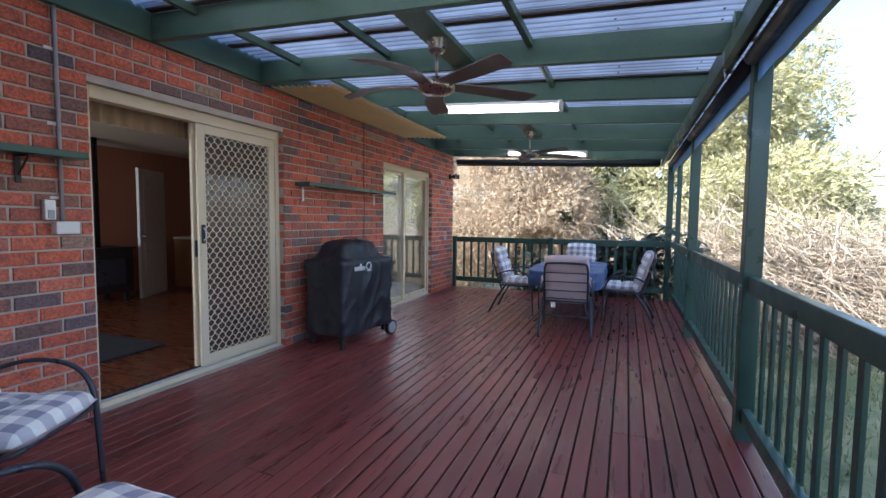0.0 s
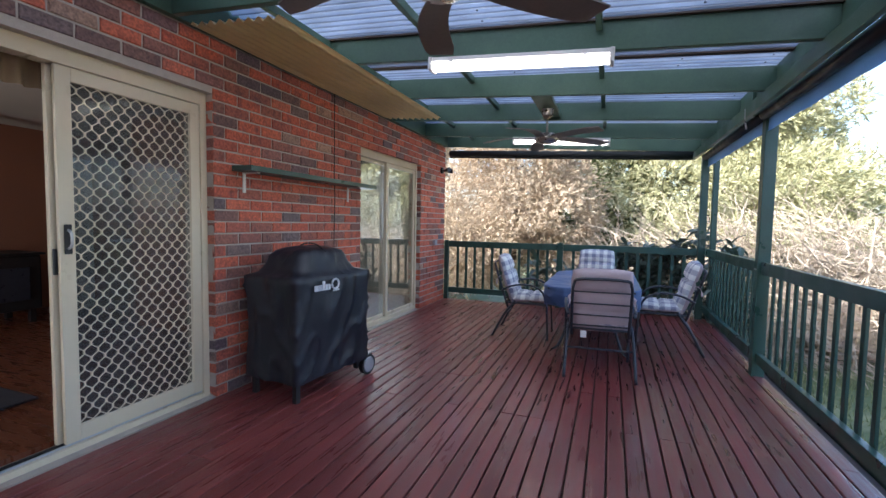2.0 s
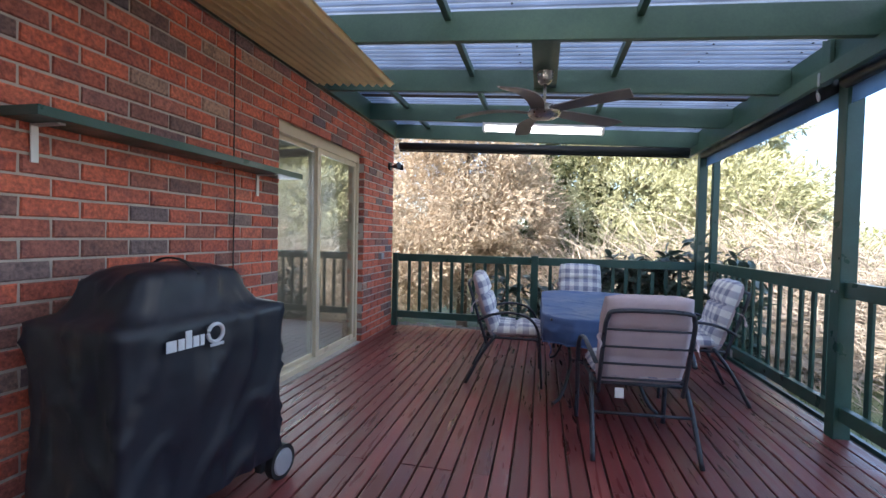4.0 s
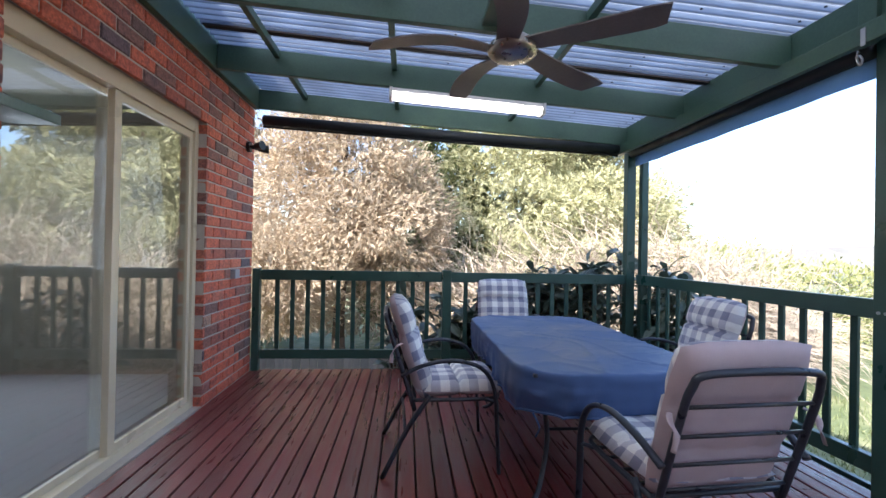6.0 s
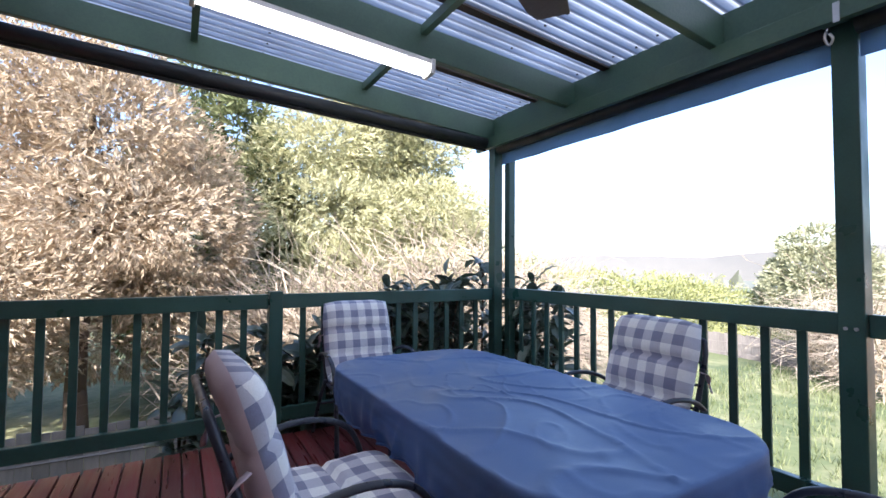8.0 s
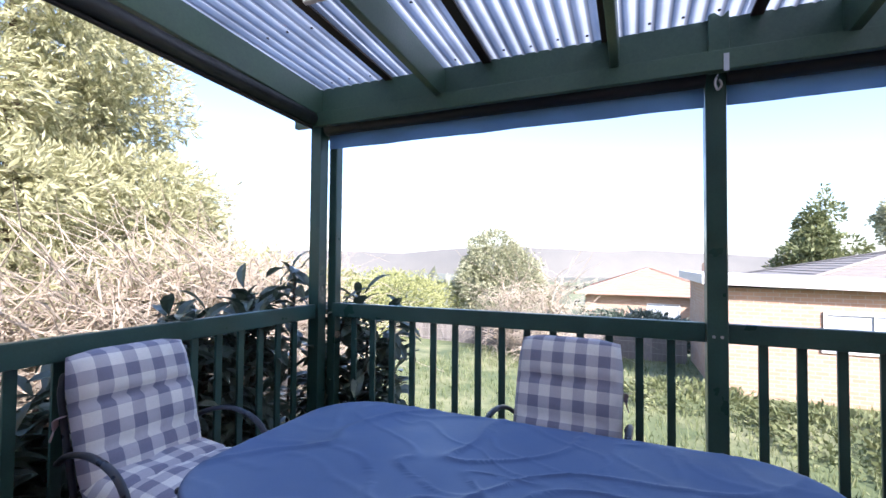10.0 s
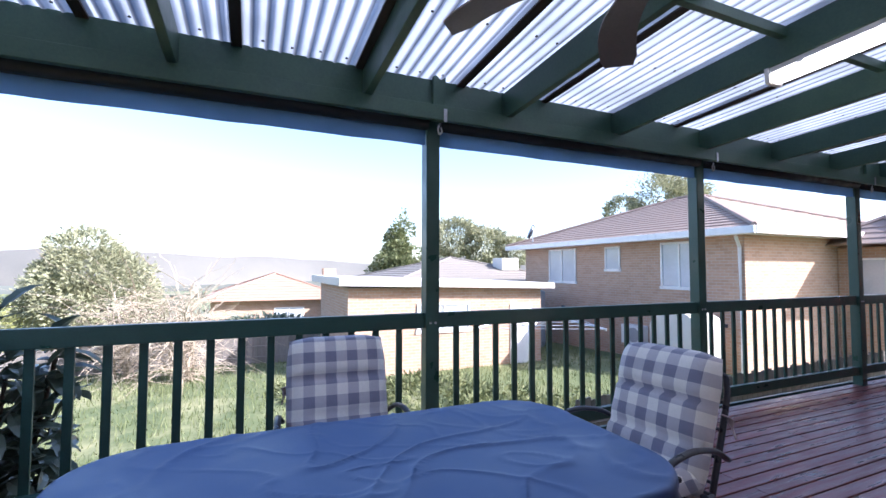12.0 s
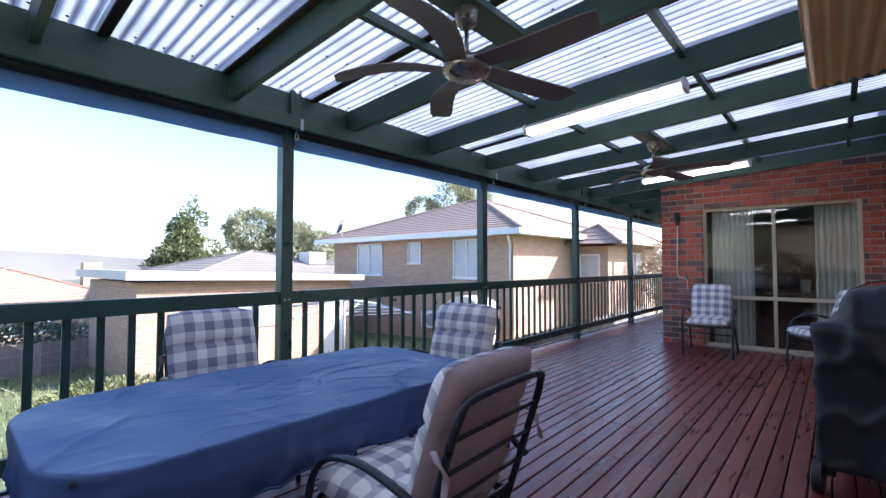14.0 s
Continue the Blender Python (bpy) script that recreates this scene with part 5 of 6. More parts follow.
def foliage(lobes, n, size, seed, long=1.6, droop=0.0, gap=0.0, gap_scale=0.9, shell=0.55, wide=0.35, spray=1):
    """Many small leaf blades spread through ellipsoid lobes (centre, radii), with gaps where noise falls low; spray: blades that fan out along one twig."""
    r = random.Random(seed)
    vol = [l[1][0] * l[1][1] * l[1][2] for l in lobes]
    verts, faces = [], []
    made = tries = 0
    while made < n and tries < n * 6:
        tries += 1
        c, rad = r.choices(lobes, vol)[0]
        d = Vector((r.gauss(0, 1), r.gauss(0, 1), r.gauss(0, 1))).normalized()
        q = shell + (1 - shell) * r.random() ** 0.5 + r.gauss(0, 0.05)
        p = Vector((c[0] + d.x * rad[0] * q, c[1] + d.y * rad[1] * q, c[2] + d.z * rad[2] * q))
        if noise.noise(p * gap_scale) < gap - 0.5:
            continue
        bump = 1 + 0.25 * noise.noise(p * 1.4 + Vector((9, 0, 0)))
        p = Vector(c) + (p - Vector(c)) * bump
        out = (d + Vector((r.gauss(0, 0.5), r.gauss(0, 0.5), r.gauss(0, 0.5) - droop))).normalized()
        side = out.cross(Vector((r.gauss(0, 1), r.gauss(0, 1), r.gauss(0, 1)))).normalized()
        s = size * r.uniform(0.6, 1.4)
        for k in range(spray):
            o, base = out, p
            if spray > 1:
                # blades leave the twig left and right in turn, shorter towards its tip
                f = k / (spray - 1)
                o = (out + side * (0.75 if k % 2 else -0.75) * (1 - f) + Vector((r.gauss(0, 0.15), r.gauss(0, 0.15), r.gauss(0, 0.15)))).normalized()
                base = p + out * s * long * 0.9 * f
            sd = o.cross(Vector((r.gauss(0, 1), r.gauss(0, 1), r.gauss(0, 1)))).normalized() if spray > 1 else side
            b = len(verts)
            tip = base + o * s * long
            m = base + o * s * long * 0.5
            verts += [base[:], (m + sd * s * wide)[:], tip[:], (m - sd * s * wide)[:]]
            faces.append((b, b + 1, b + 2, b + 3))
            made += 1
    return verts, faces


def leaves_part(name, lobes, n, size, seed, material, parent, **kw):
    v, f = foliage(lobes, n, size, seed, **kw)
    me = bpy.data.meshes.new(name)
    me.from_pydata(v, [], f)
    me.materials.append(M[material])
    ob = new(name, me)
    ob.parent = parent
    return ob


def trunk(parent, base, top, r0, limbs, seed, spread, material="bark"):
    r = random.Random(seed)
    bm = bmesh.new()
    base, top = Vector(base), Vector(top)
    pts = [base.lerp(top, k / 6) + Vector((r.gauss(0, 0.05), r.gauss(0, 0.05), 0)) * (k > 0) for k in range(7)]
    for k in range(6):
        cyl(bm, pts[k], pts[k + 1], r0 * (1 - k / 7), r0 * (1 - (k + 1) / 7), 8)
    for k in range(limbs):
        f = r.uniform(0.25, 0.95)
        a = base.lerp(top, f)
        ang = r.uniform(0, math.tau)
        b = a + Vector((math.cos(ang) * spread, math.sin(ang) * spread, r.uniform(0.1, 0.7) * spread)) * r.uniform(0.5, 1)
        mid_p = a.lerp(b, 0.5) + Vector((0, 0, 0.12 * spread))
        cyl(bm, a, mid_p, r0 * 0.38 * (1.1 - f), r0 * 0.25 * (1.1 - f), 6)
        cyl(bm, mid_p, b, r0 * 0.25 * (1.1 - f), r0 * 0.06, 6)
    return part("trunk", bm, M[material], parent, smooth=True)


def tree(label, x, y, lobes, height, r0, n, size, material, seed, limbs=8, spread=1.2, category="tree", **kw):
    t = thing("tree", label, category, pose(0, 0, 0))
    z = ground_z(x, y)
    trunk(t, (x, y, z - 0.1), (x, y, z + height), r0, limbs, seed, spread)
    leaves_part("crown", lobes, n, size, seed, material, t, **kw)
    return t


def cone_lobes(x, y, z0, z1, r0, seed, n=26):
    """Lobes of a conifer: wide below, pointed above, ragged."""
    r = random.Random(seed)
    out = []
    for k in range(n):
        f = (k + 0.5) / n
        rr = r0 * (1 - f) ** 0.85 + 0.12
        a = r.uniform(0, math.tau)
        o = rr * 0.55
        out.append(((x + math.cos(a) * o, y + math.sin(a) * o, z0 + (z1 - z0) * f), (rr * 0.62, rr * 0.62, (z1 - z0) / n * 2.6)))
    return out


SPRAY = dict(long=2.6, wide=0.30, spray=6)
tree("browned cypress with bare lower stems", -2.6, 13.4, cone_lobes(-2.6, 13.4, -0.2, 6.6, 2.5, 3) + [((-3.6, 13.0, 1.5), (1.2, 1.0, 1.6)), ((-1.4, 13.2, 1.6), (1.1, 1.0, 1.8)), ((-2.4, 13.6, 2.6), (1.7, 1.4, 2.0))], 5.6, 0.16, 180000, 0.034, "cypress_brown", 3, gap=0.12, gap_scale=1.2, droop=0.1, shell=0.45, **SPRAY)
tree("browned cypress beside the house", -6.0, 14.5, cone_lobes(-6.0, 14.5, -0.6, 7.2, 2.8, 4), 5.6, 0.16, 100000, 0.046, "cypress_brown", 4, gap=0.12, droop=0.1, shell=0.45, **SPRAY)
tree("tall pale green cypress", 2.6, 16.5, cone_lobes(2.6, 16.5, -0.5, 9.6, 3.8, 5, 34), 8, 0.22, 170000, 0.05, "conifer", 5, gap=0.10, shell=0.5, **SPRAY)
tree("tall pale green cypress behind bare shrubs", 5.0, 18.4, cone_lobes(5.0, 18.4, -0.5, 9.2, 3.7, 6, 34), 8, 0.22, 140000, 0.056, "conifer", 6, gap=0.10, shell=0.5, **SPRAY)
tree("dark green conifer between paler trees", -0.6, 17.0, cone_lobes(-0.6, 17.0, -0.5, 8.5, 2.4, 7), 7, 0.2, 45000, 0.075, "weed", 7, gap=0.2, shell=0.45, **SPRAY)
tree("yellow-green cypress hedge behind the house", -9.5, 17.0, cone_lobes(-9.5, 17.0, -0.5, 7.6, 3.4, 8), 6, 0.2, 40000, 0.09, "conifer", 8, gap=0.15, shell=0.45, **SPRAY)
tree("yellow-green shrub bank on the slope", 12.5, 17.5, [((12.5, 17.5, -0.9), (3.2, 2.8, 2.0)), ((16.2, 17.0, -1.3), (3.0, 2.8, 2.1)), ((9.6, 18.5, -0.5), (2.6, 2.4, 2.3)), ((20.0, 18.5, -1.5), (3.6, 3.0, 2.2)), ((24.5, 19.0, -2.0), (3.6, 3.2, 2.2))], 1.2, 0.1, 42000, 0.09, "yellow_shrub", 9, category="shrub", gap=0.1, shell=0.7)


def tangle(label, spots, n, seed):
    """Leafless shrubs: arching bare twigs from many stems."""
    t = thing("bare_shrub", label, "shrub")
    r = random.Random(seed)
    verts, faces = [], []
    for k in range(n):
        sx, sy, w, top = r.choice(spots)
        base = Vector((sx + r.gauss(0, w * 0.45), sy + r.gauss(0, w * 0.3), ground_z(sx, sy) + r.random() ** 0.8 * (top - 0.35) * r.uniform(0.45, 1.0)))
        a = r.uniform(0, math.tau)
        d = Vector((math.cos(a), math.sin(a), r.uniform(-0.1, 1.1))).normalized()
        L = r.uniform(0.8, 2.4) * (1.5 if r.random() < 0.15 else 1.0)
        p, rad = base, r.uniform(0.007, 0.019)
        prev = None
        for s in range(6):
            q = [p + Vector((math.cos(m * math.tau / 3), math.sin(m * math.tau / 3), 0.4 * math.cos(m * 2.1))) * rad * (1 - s / 7) for m in range(3)]
            b = len(verts)
            verts += [v[:] for v in q]
            if prev is not None:
                for m in range(3):
                    faces.append((prev + m, prev + (m + 1) % 3, b + (m + 1) % 3, b + m))
            prev = b
            d = (d + Vector((r.gauss(0, 0.22), r.gauss(0, 0.22), r.gauss(-0.10, 0.2)))).normalized()
            p = p + d * L / 6
    me = bpy.data.meshes.new("twigs")
    me.from_pydata(verts, [], faces)
    me.materials.append(M["twig"])
    ob = tagged(new("twig_mass", me), kind="stuff")
    ob.parent = t
    bm = bmesh.new()
    for sx, sy, w, top in spots:
        for k in range(4):
            p = (sx + r.gauss(0, w * 0.3), sy + r.gauss(0, w * 0.2), ground_z(sx, sy) - 0.05)
            q = (sx + r.gauss(0, w * 0.5), sy + r.gauss(0, w * 0.3), ground_z(sx, sy) + top * r.uniform(0.5, 0.9))
            cyl(bm, p, q, 0.035, 0.012, 6)
    tagged(part("stem_mass", bm, M["twig"], t, smooth=True), kind="stuff")


tangle("tangled leafless shrubs with pale brown twigs", [(1.0, 12.6, 1.0, 2.9), (2.4, 12.4, 1.1, 3.3), (3.8, 12.6, 1.1, 3.5), (0.0, 13.0, 1.0, 2.6)], 5200, 21)
tangle("tangled leafless shrubs down the slope", [(5.2, 12.9, 1.2, 3.3), (6.6, 13.6, 1.1, 2.5), (7.8, 14.2, 1.0, 1.7)], 3900, 22)
tangle("leafless fruit tree by the back fence", [(12.2, 8.6, 0.9, 3.0), (13.4, 10.2, 0.9, 2.8)], 900, 23)


# large-leaved evergreen at the corner of the deck
def big_leaf_bush(label, stems, seed):
    t = thing("evergreen_shrub", label, "shrub")
    r = random.Random(seed)
    tips = []
    for (x, y, z_top) in stems:
        b = Vector((x + r.gauss(0, 0.05), y + 0.25 + r.gauss(0, 0.08), GROUND))
        e = Vector((x, y, z_top))
        m = b.lerp(e, 0.6) + Vector((r.gauss(0, 0.08), 0.05, 0))
        part("branch", tube(bmesh.new(), curve_pts([b, m, e], 4), 0.011, 6), M["bark"], t, smooth=True)
        tips += [b.lerp(e, q) for q in (1.0, 0.92, 0.83, 0.74, 0.65, 0.55)]
    bm = bmesh.new()
    rows = []
    for d, w, z in ((0, 0.004, 0), (0.3, 0.026, 0.012), (0.6, 0.034, 0.012), (0.85, 0.022, -0.004), (1.0, 0.001, -0.022)):
        rows.append([bm.verts.new((d * 0.19, q * w, z + (0.008 if q else 0))) for q in (-1, 0, 1)])
    for a, b in zip(rows, rows[1:]):
        for i in range(2):
            bm.faces.new((a[i], a[i + 1], b[i + 1], b[i]))
    lf = part("leaf", bm, M["dark_leaf"], t, smooth=True)
    me = lf.data
    verts, faces, made = [], [], 0
    for p in tips:
        for k in range(15):
            s = r.uniform(0.75, 1.4)
            m = Matrix.Translation(p + Vector((r.gauss(0, 0.04), r.gauss(0, 0.04), r.gauss(0, 0.06)))) @ Euler((r.gauss(0, 0.4), r.uniform(-0.9, 0.7), r.uniform(0, math.tau))).to_matrix().to_4x4() @ Matrix.Diagonal((s, s, s, 1))
            if made < 280:
                ob = lf if made == 0 else new("leaf", me)
                ob.parent = t
                ob.matrix_basis = m
                made += 1
            else:
                c = len(verts)
                verts.extend((m @ v.co)[:] for v in me.vertices)
                faces.extend([c + i for i in f.vertices] for f in me.polygons)
    if verts:
        rest = bpy.data.meshes.new("leaf_mass")
        rest.from_pydata(verts, [], faces)
        rest.materials.append(M["dark_leaf"])
        ob = tagged(new("leaf_mass", rest), kind="stuff")
        ob.parent = t


rb = random.Random(4)
big_leaf_bush("dark evergreen shrub with large glossy leaves behind the balustrade", [(-0.62 + 0.078 * k + rb.gauss(0, 0.05), 8.60 + abs(rb.gauss(0, 0.22)), 0.58 + 0.028 * k + rb.uniform(-0.28, 0.06)) for k in range(23)], 31)
big_leaf_bush("evergreen shrub with large leaves outside the corner post", [(1.38 + rb.gauss(0, 0.06), 8.62 - 0.08 * k, 0.62 + rb.uniform(-0.45, 0.35)) for k in range(9)], 32)
big_leaf_bush("low evergreen shrub with large leaves under the deck edge", [(-1.35 + 0.11 * k + rb.gauss(0, 0.06), 8.75 + rb.gauss(0, 0.10), 0.32 + rb.uniform(-0.5, 0.3)) for k in range(12)], 33)

# low planting on the lawn
t = thing("weed_patch", "patch of low leafy weeds on the lawn", "plants", kind="stuff")
v, f = foliage([((7.6, 3.2, -1.45), (1.6, 1.3, 0.25)), ((6.4, 2.2, -1.45), (1.4, 1.0, 0.2)), ((5.2, 1.0, -1.45), (1.2, 1.4, 0.2)), ((9.2, 5.2, -1.55), (1.3, 1.4, 0.3)), ((3.6, 4.5, -1.45), (0.6, 1.2, 0.35))], 9000, 0.07, 41, gap=0.2, gap_scale=1.6)
me = bpy.data.meshes.new("weed_leaves")
me.from_pydata(v, [], f)
me.materials.append(M["weed"])
ob = new("weed_leaves", me)
ob.parent = t

# grass blades over the near lawn
t = thing("grass", "tufted pale green grass of the yard", "grass", kind="stuff")
rg = random.Random(61)
gv, gf = [], []
for k in range(26000):
    x = 1.6 + 13 * rg.random() ** 1.2
    y = rg.uniform(-4.5, 12.0)
    if 10.2 < x < 15.3 and -1.7 < y < 4.7:
        continue
    z = ground_z(x, y)
    a = rg.uniform(0, math.tau)
    h = rg.uniform(0.04, 0.13) * (1.3 + noise.noise(Vector((x * 0.8, y * 0.8, 0))))
    w = 0.012
    b = len(gv)
    gv += [(x - w * math.cos(a), y - w * math.sin(a), z - 0.01), (x + w * math.cos(a), y + w * math.sin(a), z - 0.01), (x + rg.gauss(0, 0.04), y + rg.gauss(0, 0.04), z + h)]
    gf.append((b, b + 1, b + 2))
me = bpy.data.meshes.new("grass_blades")
me.from_pydata(gv, [], gf)
me.materials.append(M["blade_grass"])
ob = new("grass_blades", me)
ob.parent = t

# ---- palings, fences ----
M["paling"] = mat("weathered_paling", (0.26, 0.235, 0.215), (0.16, 0.145, 0.135), 0.9, 4, 60, 0.4, stretch=(6, 6, 1), vary=0.2)


def paling_fence(label, a, b, height, n, top_drop=0.0):
    t = thing("paling_fence", label, "fence")
    a, b = Vector(a), Vector(b)
    L = (b - a).length
    ang = math.atan2(b.y - a.y, b.x - a.x)
    w = L / n
    me = None
    for k in range(n):
        p = a.lerp(b, (k + 0.5) / n)
        if me is None:
            ob = part("paling", box(-w / 2 + 0.003, w / 2 - 0.003, -0.008, 0.008, -0.1, height), M["paling"], t)
            me = ob.data
        else:
            ob = new("paling", me)
            ob.parent = t
        ob.matrix_basis = pose(p.x, p.y, p.z + 0.02 * math.sin(k * 2.3), 0, 0, math.degrees(ang))
    bm = bmesh.new()
    for z in (0.3, height - 0.3):
        tube(bm, [(a.x, a.y + 0.0, a.z + z), (b.x, b.y, b.z + z)], 0.02, 4)
    part("rail", bm, M["paling"], t)


paling_fence("grey weathered paling fence beside the deck", (2.7, 3.4, GROUND), (2.5, -7.5, GROUND + 0.2), 1.22, 95)
paling_fence("grey paling fence at the bottom of the lawn", (14.2, 4.8, -1.85), (15.2, 16.0, -2.1), 0.95, 80)
paling_fence("grey paling fence below the trees", (-9.0, 11.3, GROUND), (-1.0, 11.0, GROUND), 1.0, 60)

# ---- neighbour's house ----
M["tan_brick"] = mat("tan_brick", (0.50, 0.285, 0.17), (0.40, 0.215, 0.125), 0.85, 2.5, 30, 0.2)
nt = M["tan_brick"].node_tree
bt = nt.nodes.new("ShaderNodeTexBrick")
bt.inputs["Color1"].default_value, bt.inputs["Color2"].default_value, bt.inputs["Mortar"].default_value = (0.48, 0.315, 0.215, 1), (0.40, 0.25, 0.165, 1), (0.46, 0.39, 0.32, 1)
bt.inputs["Scale"].default_value, bt.inputs["Mortar Size"].default_value = 1.0, 0.008
bt.inputs["Brick Width"].default_value, bt.inputs["Row Height"].default_value = 0.24, 0.086
tcn = nt.nodes.new("ShaderNodeTexCoord")
sp = nt.nodes.new("ShaderNodeSeparateXYZ")
cb = nt.nodes.new("ShaderNodeCombineXYZ")
ad = nt.nodes.new("ShaderNodeMath")
nt.links.new(tcn.outputs["Object"], sp.inputs[0])
nt.links.new(sp.outputs[0], ad.inputs[0])
nt.links.new(sp.outputs[1], ad.inputs[1])
nt.links.new(ad.outputs[0], cb.inputs[0])
nt.links.new(sp.outputs[2], cb.inputs[1])
nt.links.new(cb.outputs[0], bt.inputs["Vector"])
nt.links.new(bt.outputs["Color"], nt.nodes["Principled BSDF"].inputs["Base Color"])
M["roof_tile"] = mat("concrete_tile", (0.33, 0.245, 0.20), (0.24, 0.18, 0.145), 0.8, 3, 40, 0.3)
M["roof_grey"] = mat("grey_tile", (0.27, 0.24, 0.205), (0.20, 0.178, 0.15), 0.85, 3, 40, 0.3)
M["roof_red"] = mat("red_tile", (0.42, 0.27, 0.19), (0.32, 0.20, 0.145), 0.85, 3, 40, 0.3)
M["pale_metal"] = mat("pale_roof_metal", (0.66, 0.64, 0.60), (0.56, 0.54, 0.50), 0.5, 3, 40, 0.05)
M["blind_glass"] = mat("curtained_glass", (0.52, 0.55, 0.58), (0.40, 0.43, 0.47), 0.12, 2, 20, 0.0, spec=0.8)
M["tank"] = mat("grey_green_tank", (0.36, 0.40, 0.42), (0.30, 0.33, 0.35), 0.6, 3, 40, 0.05)


def hip_roof(x0, x1, y0, y1, z, rise, step, parent, material, name="roof"):
    """A hipped roof of stepped tile courses."""
    bm = bmesh.new()
    half = min(x1 - x0, y1 - y0) / 2
    n = int(half / step)
    under = None
    for k in range(n):
        a, b = k * step, (k + 1) * step if k < n - 1 else half - 0.001
        za, zb = z + rise * a / half + 0.02, z + rise * b / half - 0.012
        o = [(x0 + a, y0 + a), (x1 - a, y0 + a), (x1 - a, y1 - a), (x0 + a, y1 - a)]
        i = [(x0 + b, y0 + b), (x1 - b, y0 + b), (x1 - b, y1 - b), (x0 + b, y1 - b)]
        lo = under or [bm.verts.new((*p, za - 0.035)) for p in o]
        vo = [bm.verts.new((*p, za)) for p in o]
        vi = [bm.verts.new((*p, zb)) for p in i]
        for q in range(4):
            bm.faces.new((vo[q], vo[(q + 1) % 4], vi[(q + 1) % 4], vi[q]))
            bm.faces.new((lo[q], lo[(q + 1) % 4], vo[(q + 1) % 4], vo[q]))
        under = vi
    rf = part(name, bm, M[material], parent)
    tops = ((x0 + half, y0 + half), (x1 - half, y0 + half), (x1 - half, y1 - half), (x0 + half, y1 - half))
    lines = [((*c, z + 0.03), (*tpt, z + rise + 0.02)) for c, tpt in zip(((x0, y0), (x1, y0), (x1, y1), (x0, y1)), tops)]
    lines.append(((*tops[0], z + rise + 0.02), (*(tops[1] if x1 - x0 > y1 - y0 else tops[3]), z + rise + 0.02)))
    for p, q in lines:
        bm = bmesh.new()
        tube(bm, [p, q], 0.07, 6)
        part("ridge_cap", bm, M[material], rf)
    return rf


def house_window(parent, axis, fixed, a0, a1, z0, z1, lights=2, out=1):
    """A pane with a pale sill and bars, standing a little proud of the wall."""
    def b(p0, p1, q0, q1, f0, f1):
        f0, f1 = fixed + f0 * out, fixed + f1 * out
        return box(p0, p1, f0, f1, q0, q1) if axis == "x" else box(f0, f1, p0, p1, q0, q1)
    w = part("window", b(a0, a1, z0, z1, -0.05, 0.012), M["blind_glass"], parent, "window with drawn pale blinds")
    for p0, p1, q0, q1 in [(a0 - 0.04, a0 + 0.02, z0 - 0.04, z1 + 0.04), (a1 - 0.02, a1 + 0.04, z0 - 0.04, z1 + 0.04), (a0, a1, z1 - 0.02, z1 + 0.04), (a0 - 0.08, a1 + 0.08, z0 - 0.09, z0 + 0.01)] + [(a0 + (a1 - a0) * k / lights - 0.02, a0 + (a1 - a0) * k / lights + 0.02, z0, z1) for k in range(1, lights)]:
        part("window_frame", b(p0, p1, q0, q1, 0.013, 0.045), M["white"], w)


nb = thing("house", "tan brick neighbouring house with a brown tiled hip roof", "house")
NX0, NX1, NY, NYB, NE = 5.9, 16.0, -4.9, -14.0, 2.26
part("wall", box(NX0, NX1, NYB, NY, -1.9, NE), M["tan_brick"], nb)
hip_roof(NX0 - 0.65, NX1 + 0.65, NYB - 0.65, NY + 0.65, NE + 0.12, 1.9, 0.30, nb, "roof_tile")
for x0, x1, y0, y1 in ((NX0 - 0.68, NX1 + 0.68, NY + 0.61, NY + 0.70), (NX0 - 0.70, NX0 - 0.61, NYB - 0.7, NY + 0.61)):
    part("gutter", box(x0, x1, y0, y1, NE - 0.06, NE + 0.13, 0.01), M["white"], nb, "white gutter and fascia")
part("soffit", box(NX0 - 0.61, NX1 + 0.61, NYB, NY + 0.61, NE - 0.03, NE), M["white"], nb)
house_window(nb, "x", NY, 12.5, 14.15, 0.82, 2.10, 2)
house_window(nb, "x", NY, 10.2, 10.85, 1.32, 2.08, 1)
house_window(nb, "x", NY, 7.2, 8.45, 0.78, 2.10, 2)
for x in (6.4, 9.3, 11.6, 13.2, 14.6):
    part("vent", box(x, x + 0.22, NY, NY + 0.006, -0.28, -0.18), M["steel_dark"], nb)
bm = bmesh.new()
tube(bm, [(NX0 + 0.1, NY + 0.05, -1.5), (NX0 + 0.1, NY + 0.05, 1.9), (NX0 - 0.1, NY + 0.5, 2.15)], 0.045, 8)
part("downpipe", bm, M["white"], nb)
# wing behind, with its lower roof and porch
wing = thing("house", "tan brick wing of the neighbouring house with a gabled porch", "house")
part("wall", box(4.4, 5.88, -15.0, -9.2, -1.9, 1.95), M["tan_brick"], wing)
hip_roof(3.7, 6.4, -15.6, -8.6, 2.02, 0.8, 0.28, wing, "roof_tile")
house_window(wing, "y", 4.4, -12.9, -11.6, 0.5, 1.7, 2, -1)
house_window(wing, "x", -9.2, 4.75, 5.5, 0.6, 1.6, 1)
for y in (-10.2, -13.6):
    part("porch_post", box(3.85, 3.97, y - 0.06, y + 0.06, -1.9, 2.0), M["white"], wing)
t = thing("satellite_dish", "small grey satellite dish on the tiled roof", "dish", pose(15.0, NY + 0.3, NE + 0.2))
bm = bmesh.new()
cyl(bm, (0, 0, 0), (0, 0, 0.45), 0.025, seg=8)
part("mast", bm, M["steel"], t)
bm = bmesh.new()
cyl(bm, (0, 0.02, 0.5), (0.05, 0.12, 0.55), 0.30, 0.34, 20)
part("dish", bm, M["steel_dark"], t)
